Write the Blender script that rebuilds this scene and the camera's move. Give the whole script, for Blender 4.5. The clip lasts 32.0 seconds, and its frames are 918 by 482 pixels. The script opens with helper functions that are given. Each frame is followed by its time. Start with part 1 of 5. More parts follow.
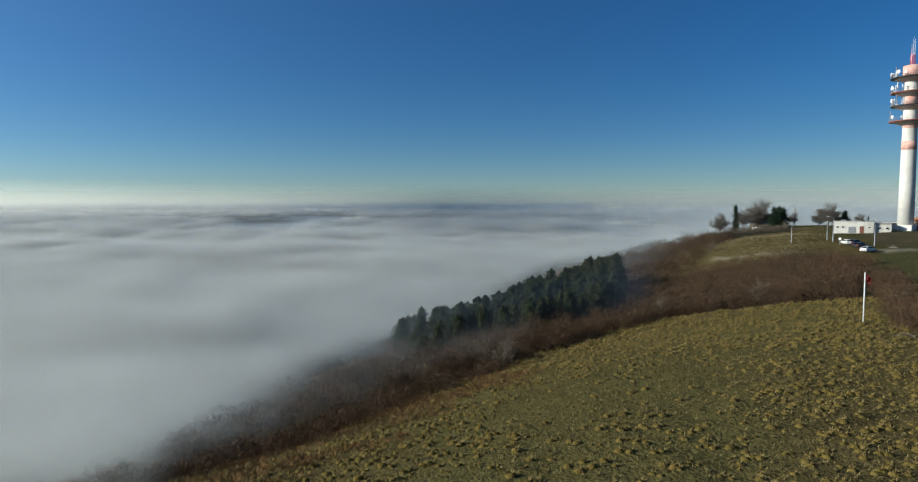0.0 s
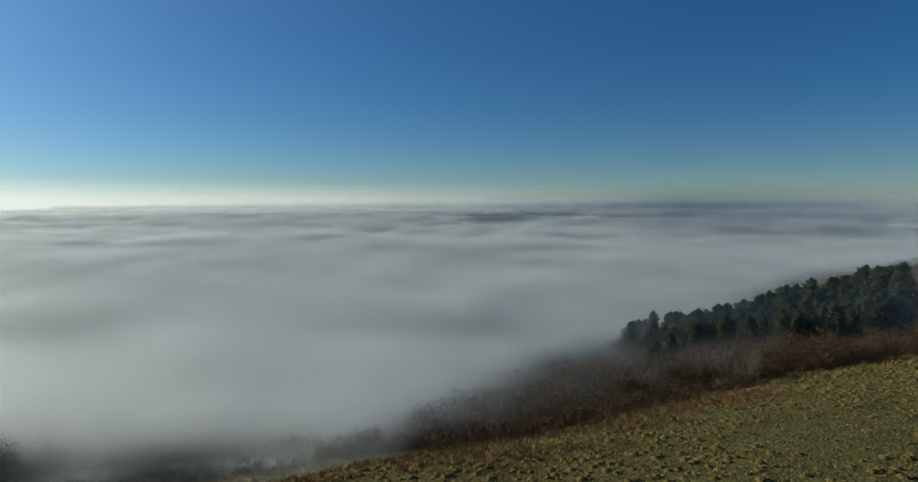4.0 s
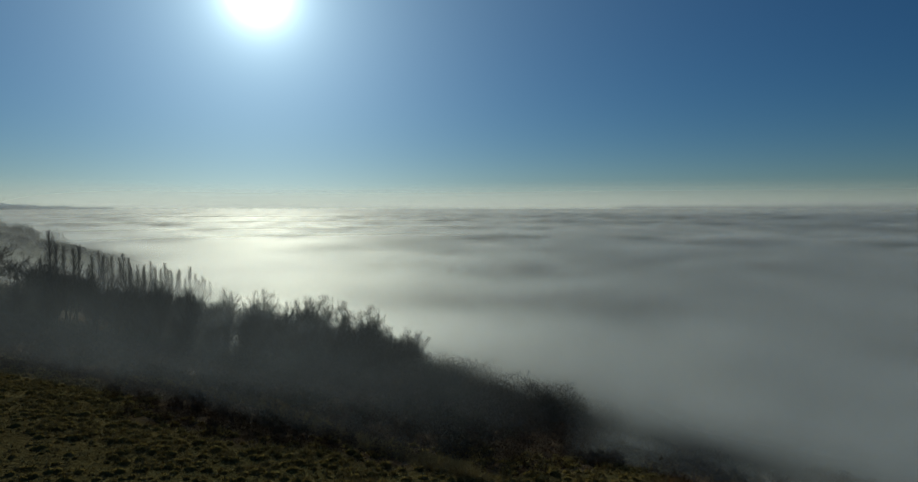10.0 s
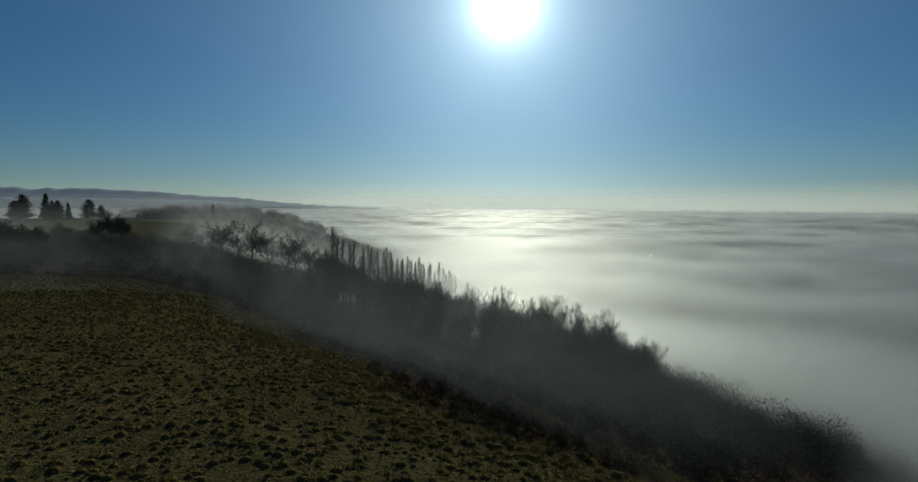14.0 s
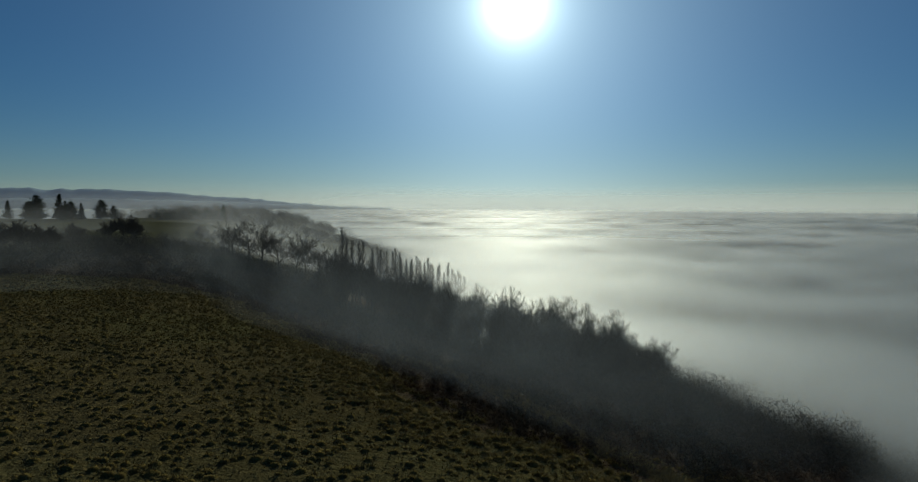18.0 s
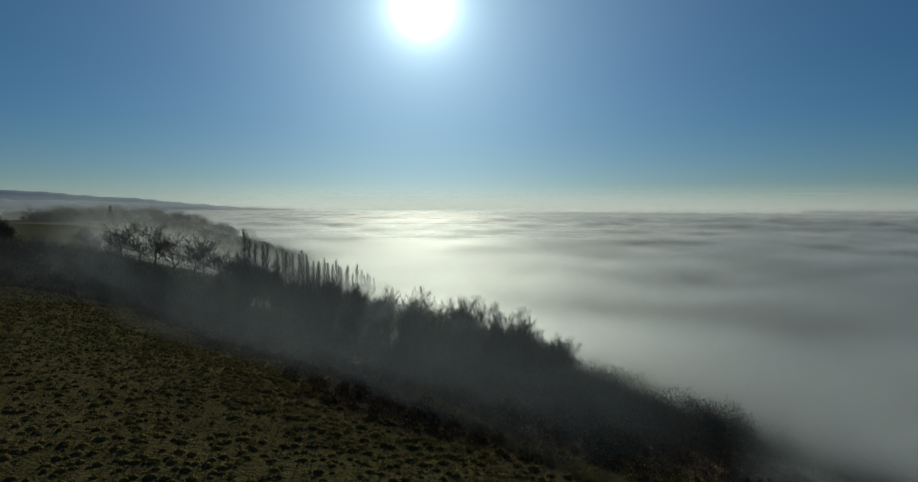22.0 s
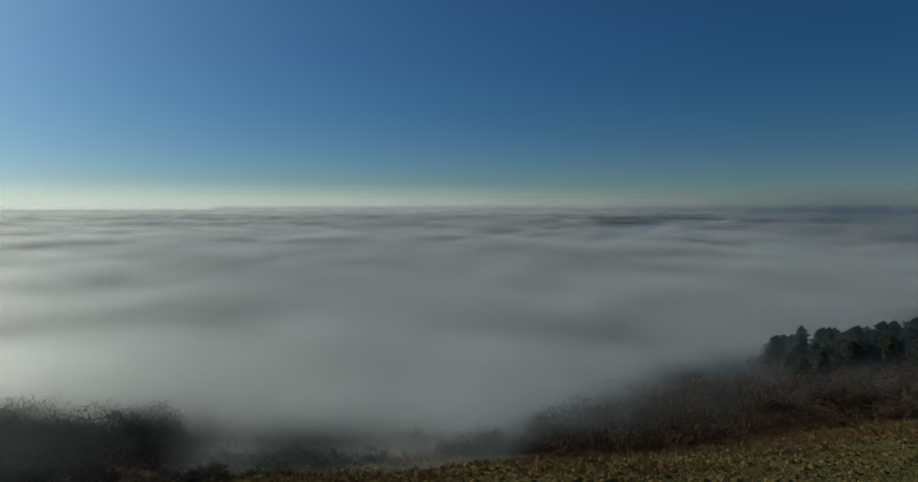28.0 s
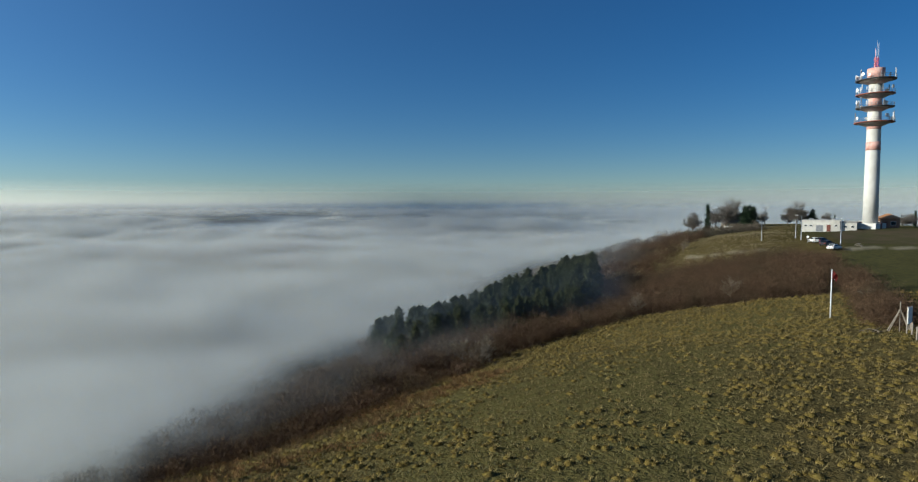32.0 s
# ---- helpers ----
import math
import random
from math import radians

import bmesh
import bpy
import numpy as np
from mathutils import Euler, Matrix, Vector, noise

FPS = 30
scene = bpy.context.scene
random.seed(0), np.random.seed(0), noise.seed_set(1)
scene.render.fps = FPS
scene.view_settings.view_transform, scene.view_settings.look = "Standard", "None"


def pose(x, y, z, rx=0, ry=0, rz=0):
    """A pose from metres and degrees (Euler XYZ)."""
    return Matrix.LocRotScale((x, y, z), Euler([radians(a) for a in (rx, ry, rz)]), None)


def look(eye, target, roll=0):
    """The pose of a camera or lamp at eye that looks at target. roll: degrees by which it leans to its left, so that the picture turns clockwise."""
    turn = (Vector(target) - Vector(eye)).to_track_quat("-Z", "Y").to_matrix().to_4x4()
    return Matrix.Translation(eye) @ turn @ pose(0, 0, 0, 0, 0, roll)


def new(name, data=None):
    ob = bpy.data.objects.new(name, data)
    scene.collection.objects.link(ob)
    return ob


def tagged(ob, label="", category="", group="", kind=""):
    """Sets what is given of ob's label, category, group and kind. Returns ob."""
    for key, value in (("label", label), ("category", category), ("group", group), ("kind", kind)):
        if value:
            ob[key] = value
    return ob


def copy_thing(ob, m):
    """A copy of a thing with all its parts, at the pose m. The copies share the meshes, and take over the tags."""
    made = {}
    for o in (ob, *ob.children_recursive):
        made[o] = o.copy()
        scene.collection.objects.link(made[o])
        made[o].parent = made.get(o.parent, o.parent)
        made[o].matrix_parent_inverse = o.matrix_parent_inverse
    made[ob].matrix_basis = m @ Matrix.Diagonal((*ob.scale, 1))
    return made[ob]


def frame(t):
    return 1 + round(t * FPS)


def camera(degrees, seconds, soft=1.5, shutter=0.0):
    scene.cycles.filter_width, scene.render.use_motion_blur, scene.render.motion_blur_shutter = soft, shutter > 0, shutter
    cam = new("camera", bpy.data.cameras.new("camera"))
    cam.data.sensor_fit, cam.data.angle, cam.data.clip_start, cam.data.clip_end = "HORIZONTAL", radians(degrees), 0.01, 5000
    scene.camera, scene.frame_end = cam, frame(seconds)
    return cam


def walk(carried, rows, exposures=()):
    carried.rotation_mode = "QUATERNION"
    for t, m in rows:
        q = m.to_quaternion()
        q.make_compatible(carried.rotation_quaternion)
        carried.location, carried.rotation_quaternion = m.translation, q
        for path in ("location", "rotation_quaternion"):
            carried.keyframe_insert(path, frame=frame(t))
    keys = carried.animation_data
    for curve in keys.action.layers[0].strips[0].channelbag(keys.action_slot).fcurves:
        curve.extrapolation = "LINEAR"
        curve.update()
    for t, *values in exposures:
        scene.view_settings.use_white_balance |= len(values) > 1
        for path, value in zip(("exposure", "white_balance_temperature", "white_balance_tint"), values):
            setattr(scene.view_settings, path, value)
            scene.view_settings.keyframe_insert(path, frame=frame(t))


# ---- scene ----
CAM_Z = 50.0
cam = camera(76.3, 32.0, soft=1.2)
# seconds, yaw, pitch, roll of a camera that hovers in one place
PATH = [
    (0, -7.21, -3.60, 0.14),
    (0.5, -4.44, -3.59, 0.13),
    (1, -2.57, -3.58, 0.11),
    (1.5, -0.87, -3.57, 0.09),
    (2, 1.97, -3.59, 0.09),
    (2.5, 5.04, -3.63, 0.11),
    (4.5, 19.72, -3.67, 0.14),
    (5, 25.28, -3.70, 0.15),
    (5.5, 30.46, -3.70, 0.15),
    (6, 34.50, -3.69, 0.14),
    (6.5, 38.18, -3.69, 0.11),
    (7, 42.36, -3.68, 0.07),
    (7.5, 47.07, -3.66, 0.02),
    (8, 52.18, -3.63, -0.02),
    (8.5, 55.34, -3.62, -0.02),
    (9, 57.97, -3.61, -0.01),
    (9.5, 61.74, -3.60, -0.01),
    (10, 65.45, -3.60, -0.02),
    (10.5, 68.29, -3.57, -0.03),
    (11, 71.28, -3.55, -0.06),
    (11.5, 74.64, -3.52, -0.10),
    (12, 77.44, -3.51, -0.14),
    (12.5, 80.17, -3.50, -0.19),
    (13, 82.66, -3.50, -0.23),
    (13.5, 86.12, -3.50, -0.28),
    (14, 88.37, -3.50, -0.34),
    (14.5, 89.52, -3.50, -0.38),
    (15, 89.84, -3.50, -0.40),
    (15.5, 90.19, -3.49, -0.37),
    (17.5, 90.14, -3.48, -0.34),
    (18, 89.26, -3.46, -0.33),
    (18.5, 88.42, -3.44, -0.34),
    (19, 87.48, -3.44, -0.36),
    (19.5, 86.67, -3.43, -0.36),
    (20, 85.91, -3.42, -0.35),
    (20.5, 85.10, -3.41, -0.33),
    (21, 84.10, -3.39, -0.31),
    (21.5, 82.45, -3.37, -0.30),
    (22, 80.38, -3.35, -0.30),
    (22.5, 77.81, -3.32, -0.30),
    (23, 74.40, -3.29, -0.30),
    (23.5, 69.09, -3.27, -0.27),
    (24, 63.18, -3.26, -0.20),
    (24.5, 58.52, -3.27, -0.11),
    (25, 53.49, -3.30, -0.06),
    (25.5, 49.91, -3.34, -0.08),
    (27.5, 32.64, -3.40, -0.16),
    (28, 27.21, -3.43, -0.22),
    (28.5, 22.73, -3.46, -0.23),
    (29, 17.13, -3.48, -0.17),
    (29.5, 11.32, -3.51, -0.10),
    (30, 6.11, -3.55, -0.03),
    (30.5, 2.15, -3.58, 0.03),
    (31, -2.11, -3.61, 0.09),
    (31.5, -5.91, -3.64, 0.16),
    (32, -9.48, -3.66, 0.21),
]
EXPOSURES = [(t, e, 6380 - 25 * (3 - k), k) for t, e, k in ((0, 0.33, 3), (2.5, 0.24, 2), (5, -0.2, 1), (7, -0.78, -1), (9, -1.1, -3), (13, -1.0, -3), (19, -1.05, -3), (23, -1.05, -3), (25, -1.16, -2), (28, -0.65, 0), (29.5, -0.2, 2), (31, 0.14, 3), (32, 0.29, 3))]
walk(cam, [(t, pose(0, 0, CAM_Z, 90 + p, r, y)) for t, y, p, r in PATH], EXPOSURES)

# ---- sky and sun ----
SUN_AZ, SUN_EL = radians(84.0), radians(18.5)
SUN_DIR = Vector((-math.sin(SUN_AZ) * math.cos(SUN_EL), math.cos(SUN_AZ) * math.cos(SUN_EL), math.sin(SUN_EL)))
world = bpy.data.worlds.new("sky")
scene.world = world
world.use_nodes = True
wn = world.node_tree
def sky_node(altitude, air, dust, ozone, saturation, hue):
    n = wn.nodes.new("ShaderNodeTexSky")
    n.sky_type = "NISHITA"
    n.sun_disc = False
    n.sun_elevation, n.sun_rotation = SUN_EL, -SUN_AZ
    n.altitude, n.air_density, n.dust_density, n.ozone_density = altitude, air, dust, ozone
    hs = wn.nodes.new("ShaderNodeHueSaturation")
    hs.inputs["Saturation"].default_value, hs.inputs["Hue"].default_value = saturation, hue
    wn.links.new(n.outputs[0], hs.inputs["Color"])
    return hs.outputs[0]


# clear blue air with a little droplet haze
both = wn.nodes.new("ShaderNodeMix")
both.data_type, both.blend_type = "RGBA", "ADD"
both.inputs[0].default_value = 0.12
wn.links.new(sky_node(400, 1.0, 0.05, 6.0, 1.25, 0.508), both.inputs[6])
wn.links.new(sky_node(400, 0.15, 1.0, 1.0, 0.25, 0.5), both.inputs[7])
wn.links.new(both.outputs[2], wn.nodes["Background"].inputs[0])
wn.nodes["Background"].inputs[1].default_value = 0.057


def aureole(height, spread_deg, colour):
    """Light scattered forward round the sun by fine droplets: it falls off with the square of the angle."""
    k = 2 / radians(spread_deg) ** 2
    co, dot = wn.nodes.new("ShaderNodeTexCoord"), wn.nodes.new("ShaderNodeVectorMath")
    dot.operation = "DOT_PRODUCT"
    dot.inputs[1].default_value = tuple(SUN_DIR)
    wn.links.new(co.outputs["Generated"], dot.inputs[0])
    low, div = wn.nodes.new("ShaderNodeMath"), wn.nodes.new("ShaderNodeMath")
    low.operation, low.use_clamp = "MULTIPLY_ADD", False
    low.inputs[1].default_value, low.inputs[2].default_value = -k, 1 + k
    wn.links.new(dot.outputs["Value"], low.inputs[0])
    div.operation = "DIVIDE"
    div.inputs[0].default_value = height
    wn.links.new(low.outputs[0], div.inputs[1])
    bg = wn.nodes.new("ShaderNodeBackground")
    bg.inputs[0].default_value = (*colour, 1)
    wn.links.new(div.outputs[0], bg.inputs[1])
    return bg.outputs[0]


total = wn.nodes["Background"].outputs[0]
for glow in (aureole(16.0, 1.05, (0.88, 0.97, 1.0)), aureole(0.8, 15.0, (0.55, 0.8, 1.0))):
    add = wn.nodes.new("ShaderNodeAddShader")
    wn.links.new(total, add.inputs[0]), wn.links.new(glow, add.inputs[1])
    total = add.outputs[0]
wn.links.new(total, wn.nodes["World Output"].inputs[0])
sun_lamp = bpy.data.lights.new("sun", "SUN")
sun_lamp.energy, sun_lamp.angle, sun_lamp.color = 5.0, radians(0.6), (1.0, 0.94, 0.84)
sun = new("sun", sun_lamp)
sun.matrix_world = look((0, 0, 200), tuple(Vector((0, 0, 200)) - SUN_DIR))
scene.cycles.transparent_max_bounces = 64


# ---- materials ----
def nodes_of(name):
    m = bpy.data.materials.new(name)
    m.use_nodes = True
    return m, m.node_tree, m.node_tree.nodes["Principled BSDF"]


def node(tree, kind, **values):
    n = tree.nodes.new(kind)
    for key, value in values.items():
        n.inputs[key.replace("_", " ")].default_value = value
    return n


def noise_mix(tree, coord, scale, a, b, lo=0.35, hi=0.65, detail=6.0):
    """A noise that runs between two colours (or sockets)."""
    n = node(tree, "ShaderNodeTexNoise", Scale=scale, Detail=detail, Roughness=0.6)
    tree.links.new(coord, n.inputs["Vector"])
    r = node(tree, "ShaderNodeMapRange")
    r.inputs[1].default_value, r.inputs[2].default_value = lo, hi
    tree.links.new(n.outputs["Fac"], r.inputs[0])
    return mix(tree, r.outputs[0], a, b)


def mix(tree, fac, a, b):
    m = tree.nodes.new("ShaderNodeMix")
    m.data_type = "RGBA"
    for sock, v in ((m.inputs[0], fac), (m.inputs[6], a), (m.inputs[7], b)):
        if hasattr(v, "links"):
            tree.links.new(v, sock)
        else:
            sock.default_value = v if isinstance(v, float) else (*v, 1.0)
    return m.outputs[2]


def surface(name, a, b, scale=3.0, c=None, scale2=0.4, rough=0.85, metal=0.0, bump=0.0, bump_scale=20.0, random_shade=0.0, coords="Object", translucent=0.0, spec=0.3):
    m, t, p = nodes_of(name)
    co = t.nodes.new("ShaderNodeTexCoord").outputs[coords] if coords != "World" else t.nodes.new("ShaderNodeNewGeometry").outputs["Position"]
    col = noise_mix(t, co, scale, a, b)
    if c:
        col = noise_mix(t, co, scale2, col, c, 0.5, 0.7)
    if random_shade:
        info = t.nodes.new("ShaderNodeNewGeometry") if random_shade < 0 else t.nodes.new("ShaderNodeObjectInfo")
        hsv = t.nodes.new("ShaderNodeHueSaturation")
        rr = node(t, "ShaderNodeMapRange")
        rr.inputs[3].default_value, rr.inputs[4].default_value = 1 - abs(random_shade), 1 + abs(random_shade)
        t.links.new(info.outputs["Random Per Island" if random_shade < 0 else "Random"], rr.inputs[0])
        t.links.new(rr.outputs[0], hsv.inputs["Value"])
        t.links.new(col, hsv.inputs["Color"])
        col = hsv.outputs[0]
    t.links.new(col, p.inputs["Base Color"])
    p.inputs["Roughness"].default_value, p.inputs["Metallic"].default_value = rough, metal
    p.inputs["Specular IOR Level"].default_value = spec
    if bump:
        n = node(t, "ShaderNodeTexNoise", Scale=bump_scale, Detail=8.0)
        t.links.new(co, n.inputs["Vector"])
        bp = node(t, "ShaderNodeBump", Strength=bump, Distance=0.1)
        t.links.new(n.outputs["Fac"], bp.inputs["Height"])
        t.links.new(bp.outputs[0], p.inputs["Normal"])
    if translucent:
        tl, ms = t.nodes.new("ShaderNodeBsdfTranslucent"), t.nodes.new("ShaderNodeMixShader")
        t.links.new(col, tl.inputs["Color"])
        ms.inputs[0].default_value = translucent
        t.links.new(p.outputs[0], ms.inputs[1]), t.links.new(tl.outputs[0], ms.inputs[2])
        t.links.new(ms.outputs[0], t.nodes["Material Output"].inputs[0])
    return m


# ---- plan: d runs down the slope, s along the ridge towards the tower ----
FALL = radians(38.0)


def plan(x, y):
    return -x * math.sin(FALL) + y * math.cos(FALL), x * math.cos(FALL) + y * math.sin(FALL)


def spot(d, s):
    return -d * math.sin(FALL) + s * math.cos(FALL), d * math.cos(FALL) + s * math.sin(FALL)


def polar(az, r):
    return -math.sin(radians(az)) * r, math.cos(radians(az)) * r


def waves(x, y, size, seed, n=7):
    """Smooth noise of about -1 to 1 out of crossing sines."""
    g = np.random.RandomState(seed)
    out = 0.0
    for _ in range(n):
        a, k, ph = g.uniform(0, 6.28), 6.28 / size * g.uniform(0.5, 1.6), g.uniform(0, 6.28)
        out = out + np.sin((x * np.cos(a) + y * np.sin(a)) * k + ph + 0.7 * np.sin((y * np.cos(a) - x * np.sin(a)) * k * 0.6 + ph * 2))
    return out / n * 1.6


def value_noise(x, y, size, seed):
    """Lattice noise of 0 to 1."""
    u, v = x / size, y / size
    i, j = np.floor(u).astype(np.int64), np.floor(v).astype(np.int64)
    fu, fv = u - i, v - j
    fu, fv = fu * fu * (3 - 2 * fu), fv * fv * (3 - 2 * fv)

    def at(a, b):
        h = (a * 374761393 + b * 668265263 + seed * 982451653) & 0x7FFFFFFF
        h = ((h ^ (h >> 13)) * 1274126177) & 0x7FFFFFFF
        return ((h ^ (h >> 16)) & 0xFFFF) / 65535.0
    return (at(i, j) * (1 - fu) + at(i + 1, j) * fu) * (1 - fv) + (at(i, j + 1) * (1 - fu) + at(i + 1, j + 1) * fu) * fv


def smooth(v, lo, hi):
    v = np.clip((v - lo) / (hi - lo), 0, 1)
    return v * v * (3 - 2 * v)


def ground_z(x, y):
    x, y = np.asarray(x, float), np.asarray(y, float)
    d, s = plan(x, y)
    top = np.interp(s, [-900, -420, -320, -290, -180, -100, 100, 160, 235, 265, 320, 400, 900], [-50, -14, -7.2, -6.8, -9.5, -12.5, -12.5, -12.8, -8.9, -8.8, -11, -16, -50])
    shift = np.interp(s, [-900, -420, -330, -230, -170, -110, 110, 160, 200, 280, 900], [230, 150, 95, 40, 14, 0, 0, 22, 48, 72, 100])
    e = d - shift + 3.0 * waves(x, y, 90, 3)
    top = top + 8.0 * np.exp(-((d - 130) / 90) ** 2 - ((s + 435) / 60) ** 2)
    q = np.clip(e + 10, 0, 48)
    drop = 0.0025 * q * q + (0.24 + 0.13 * np.exp(-((s - 10) / 48) ** 2)) * np.clip(e - 38, 0, 60) + 0.30 * np.clip(e - 98, 0, 110)
    far = smooth(np.hypot(x, y), 60, 200)
    z = top - drop + (0.15 + 0.5 * far) * waves(x, y, 46, 5) + 0.10 * waves(x, y, 9, 8) + 0.05 * waves(x, y, 3.7, 9) + 0.07 * (1 - far) * waves(x, y, 2.3, 12, 11)
    return CAM_Z + z


def gz(x, y):
    return float(ground_z(x, y))


def edge_d(s):
    """Where the tussock grass ends and the scrub begins."""
    return np.interp(s, [-130, -118, -103, -68, -47, -28, -16, -8, 4, 18, 32, 51, 84, 98, 107, 112], [-30, 20, 35, 32, 28.5, 26, 29, 44, 44, 42, 42, 47, 51, 42, 15, -30]) + 1.5 * np.sin(s * 0.21) + 0.8 * np.sin(s * 0.67)


# ---- mesh helpers ----
def mesh_of(name, verts, faces, material=None, flat=True, attrs=None):
    me = bpy.data.meshes.new(name)
    verts, faces = np.asarray(verts, np.float32), np.asarray(faces, np.int32)
    me.vertices.add(len(verts))
    me.vertices.foreach_set("co", verts.ravel())
    k = faces.shape[1]
    me.loops.add(faces.size)
    me.loops.foreach_set("vertex_index", faces.ravel())
    me.polygons.add(len(faces))
    me.polygons.foreach_set("loop_start", np.arange(len(faces), dtype=np.int32) * k)
    me.polygons.foreach_set("use_smooth", np.full(len(faces), not flat))
    for key, value in (attrs or {}).items():
        me.attributes.new(key, "FLOAT", "POINT").data.foreach_set("value", np.asarray(value, np.float32))
    me.update(calc_edges=True)
    if material:
        me.materials.append(material)
    return me


def sheet(xs, ys, zf):
    gx, gy = np.meshgrid(xs, ys)
    v = np.stack([gx.ravel(), gy.ravel(), zf(gx.ravel(), gy.ravel())], 1)
    n, m = len(xs), len(ys)
    i = (np.arange(m - 1)[:, None] * n + np.arange(n - 1)[None, :]).ravel()
    return v, np.stack([i, i + 1, i + n + 1, i + n], 1)


def spread(n, reach, near):
    t = np.linspace(-1, 1, n) * math.asinh(reach / near)
    return near * np.sinh(t)


# ---- ground ----
def ground_material():
    m, t, p = nodes_of("hill ground")
    pos = t.nodes.new("ShaderNodeNewGeometry").outputs["Position"]

    def attr(name):
        a = t.nodes.new("ShaderNodeAttribute")
        a.attribute_name = name
        return a.outputs["Fac"]
    straw = noise_mix(t, pos, 1.3, (0.128, 0.098, 0.04), (0.078, 0.063, 0.027), 0.35, 0.62, 10.0)
    straw = noise_mix(t, pos, 0.11, straw, (0.075, 0.058, 0.023), 0.45, 0.68)
    turf = noise_mix(t, pos, 2.2, (0.085, 0.075, 0.028), (0.118, 0.097, 0.038), 0.4, 0.7, 10.0)
    col = mix(t, attr("turf"), straw, turf)
    scrub = noise_mix(t, pos, 0.8, (0.045, 0.032, 0.022), (0.085, 0.062, 0.038))
    col = mix(t, attr("scrub"), col, scrub)
    field = noise_mix(t, pos, 0.05, (0.085, 0.078, 0.032), (0.07, 0.066, 0.027), 0.42, 0.6)
    field = noise_mix(t, pos, 0.9, field, (0.045, 0.05, 0.028), 0.45, 0.75)
    col = mix(t, attr("field"), col, field)
    soil = noise_mix(t, pos, 0.12, (0.09, 0.07, 0.046), (0.07, 0.064, 0.034), 0.4, 0.6)
    col = mix(t, attr("plough"), col, soil)
    track = noise_mix(t, pos, 1.1, (0.30, 0.26, 0.19), (0.2, 0.18, 0.12))
    col = mix(t, attr("track"), col, track)
    t.links.new(col, p.inputs["Base Color"])
    p.inputs["Roughness"].default_value, p.inputs["Specular IOR Level"].default_value = 0.95, 0.0
    n1, n2 = node(t, "ShaderNodeTexNoise", Scale=4.0, Detail=10.0), node(t, "ShaderNodeTexNoise", Scale=0.9, Detail=4.0)
    add = t.nodes.new("ShaderNodeMath")
    for k, n in enumerate((n1, n2)):
        t.links.new(pos, n.inputs["Vector"]), t.links.new(n.outputs["Fac"], add.inputs[k])
    b = node(t, "ShaderNodeBump", Strength=0.55, Distance=0.4)
    t.links.new(add.outputs[0], b.inputs["Height"]), t.links.new(b.outputs[0], p.inputs["Normal"])
    return m


def segment_near(x, y, pts, width):
    """1 on the line through the points, 0 past its width."""
    best = np.full(np.shape(x), 1e9)
    for (ax, ay), (bx, by) in zip(pts, pts[1:]):
        u = np.clip(((x - ax) * (bx - ax) + (y - ay) * (by - ay)) / ((bx - ax) ** 2 + (by - ay) ** 2), 0, 1)
        best = np.minimum(best, np.hypot(x - ax - u * (bx - ax), y - ay - u * (by - ay)))
    return 1 - smooth(best, width * 0.6, width * 1.2)


def zones(x, y):
    d, s = plan(x, y)
    e = edge_d(s)
    az, r = np.degrees(np.arctan2(-x, y)), np.hypot(x, y)
    meadow = smooth(r, 174, 182) * smooth(-az, 27, 30) * (1 - smooth(r, 255, 265))
    scrub = smooth(d - e, -1.5, 1.5) * (1 - meadow) * (1 - smooth(s, 160, 180) * (1 - smooth(d, 70, 90)))
    field = smooth(-az, 42.4, 43.0) * smooth(r, 78, 86) * (1 - smooth(-az, 100, 110)) + smooth(-s, 150, 170) * (1 - smooth(d, 50, 90) * (1 - 0.9 * smooth(-s, 220, 260))) + smooth(r, 205, 214) * smooth(-az, 38.5, 40)
    field = np.clip(field, 0, 1)
    turf = np.clip(smooth(waves(x, y, 34, 21), -0.15, 0.5) * 0.8 + np.exp(-((d - 24) ** 2 / 130 + (s - 48) ** 2 / 500)), 0, 1)
    lines = [[polar(-50, 190), polar(-47.5, 188), polar(-44.4, 183.3), polar(-43.3, 181)], [polar(-30.4, 195), polar(-31.2, 193), polar(-32.2, 190.6), polar(-34.1, 187), polar(-36.1, 182.3), polar(-37.2, 181)]]
    track = np.maximum(segment_near(x, y, lines[0], 1.6), segment_near(x, y, lines[1], 1.5))
    plough = field * smooth(r, 192, 200) * (1 - smooth(r, 228, 234)) * smooth(-az, 41.5, 42.5)
    turf = np.maximum(turf * (1 - 0.4 * smooth(-d, 0, 20)), segment_near(x, y, [polar(-47, 72), polar(-38, 66), polar(-25, 60), polar(-12, 50)], 1.6))
    turf = turf * (1 - meadow)
    return scrub * (1 - field), field, turf, track, plough


axis = spread(460, 5600, 30)
V, Fc = sheet(axis, axis, ground_z)
sc, fi, tu, trk, plo = zones(V[:, 0], V[:, 1])
GROUND_MAT = ground_material()
ground = tagged(new("ground", mesh_of("ground", V, Fc, GROUND_MAT, False, {"scrub": sc, "field": fi, "turf": tu, "track": trk, "plough": plo})),
                "grassy hilltop and slope with straw-coloured winter turf", "ground", kind="structure")


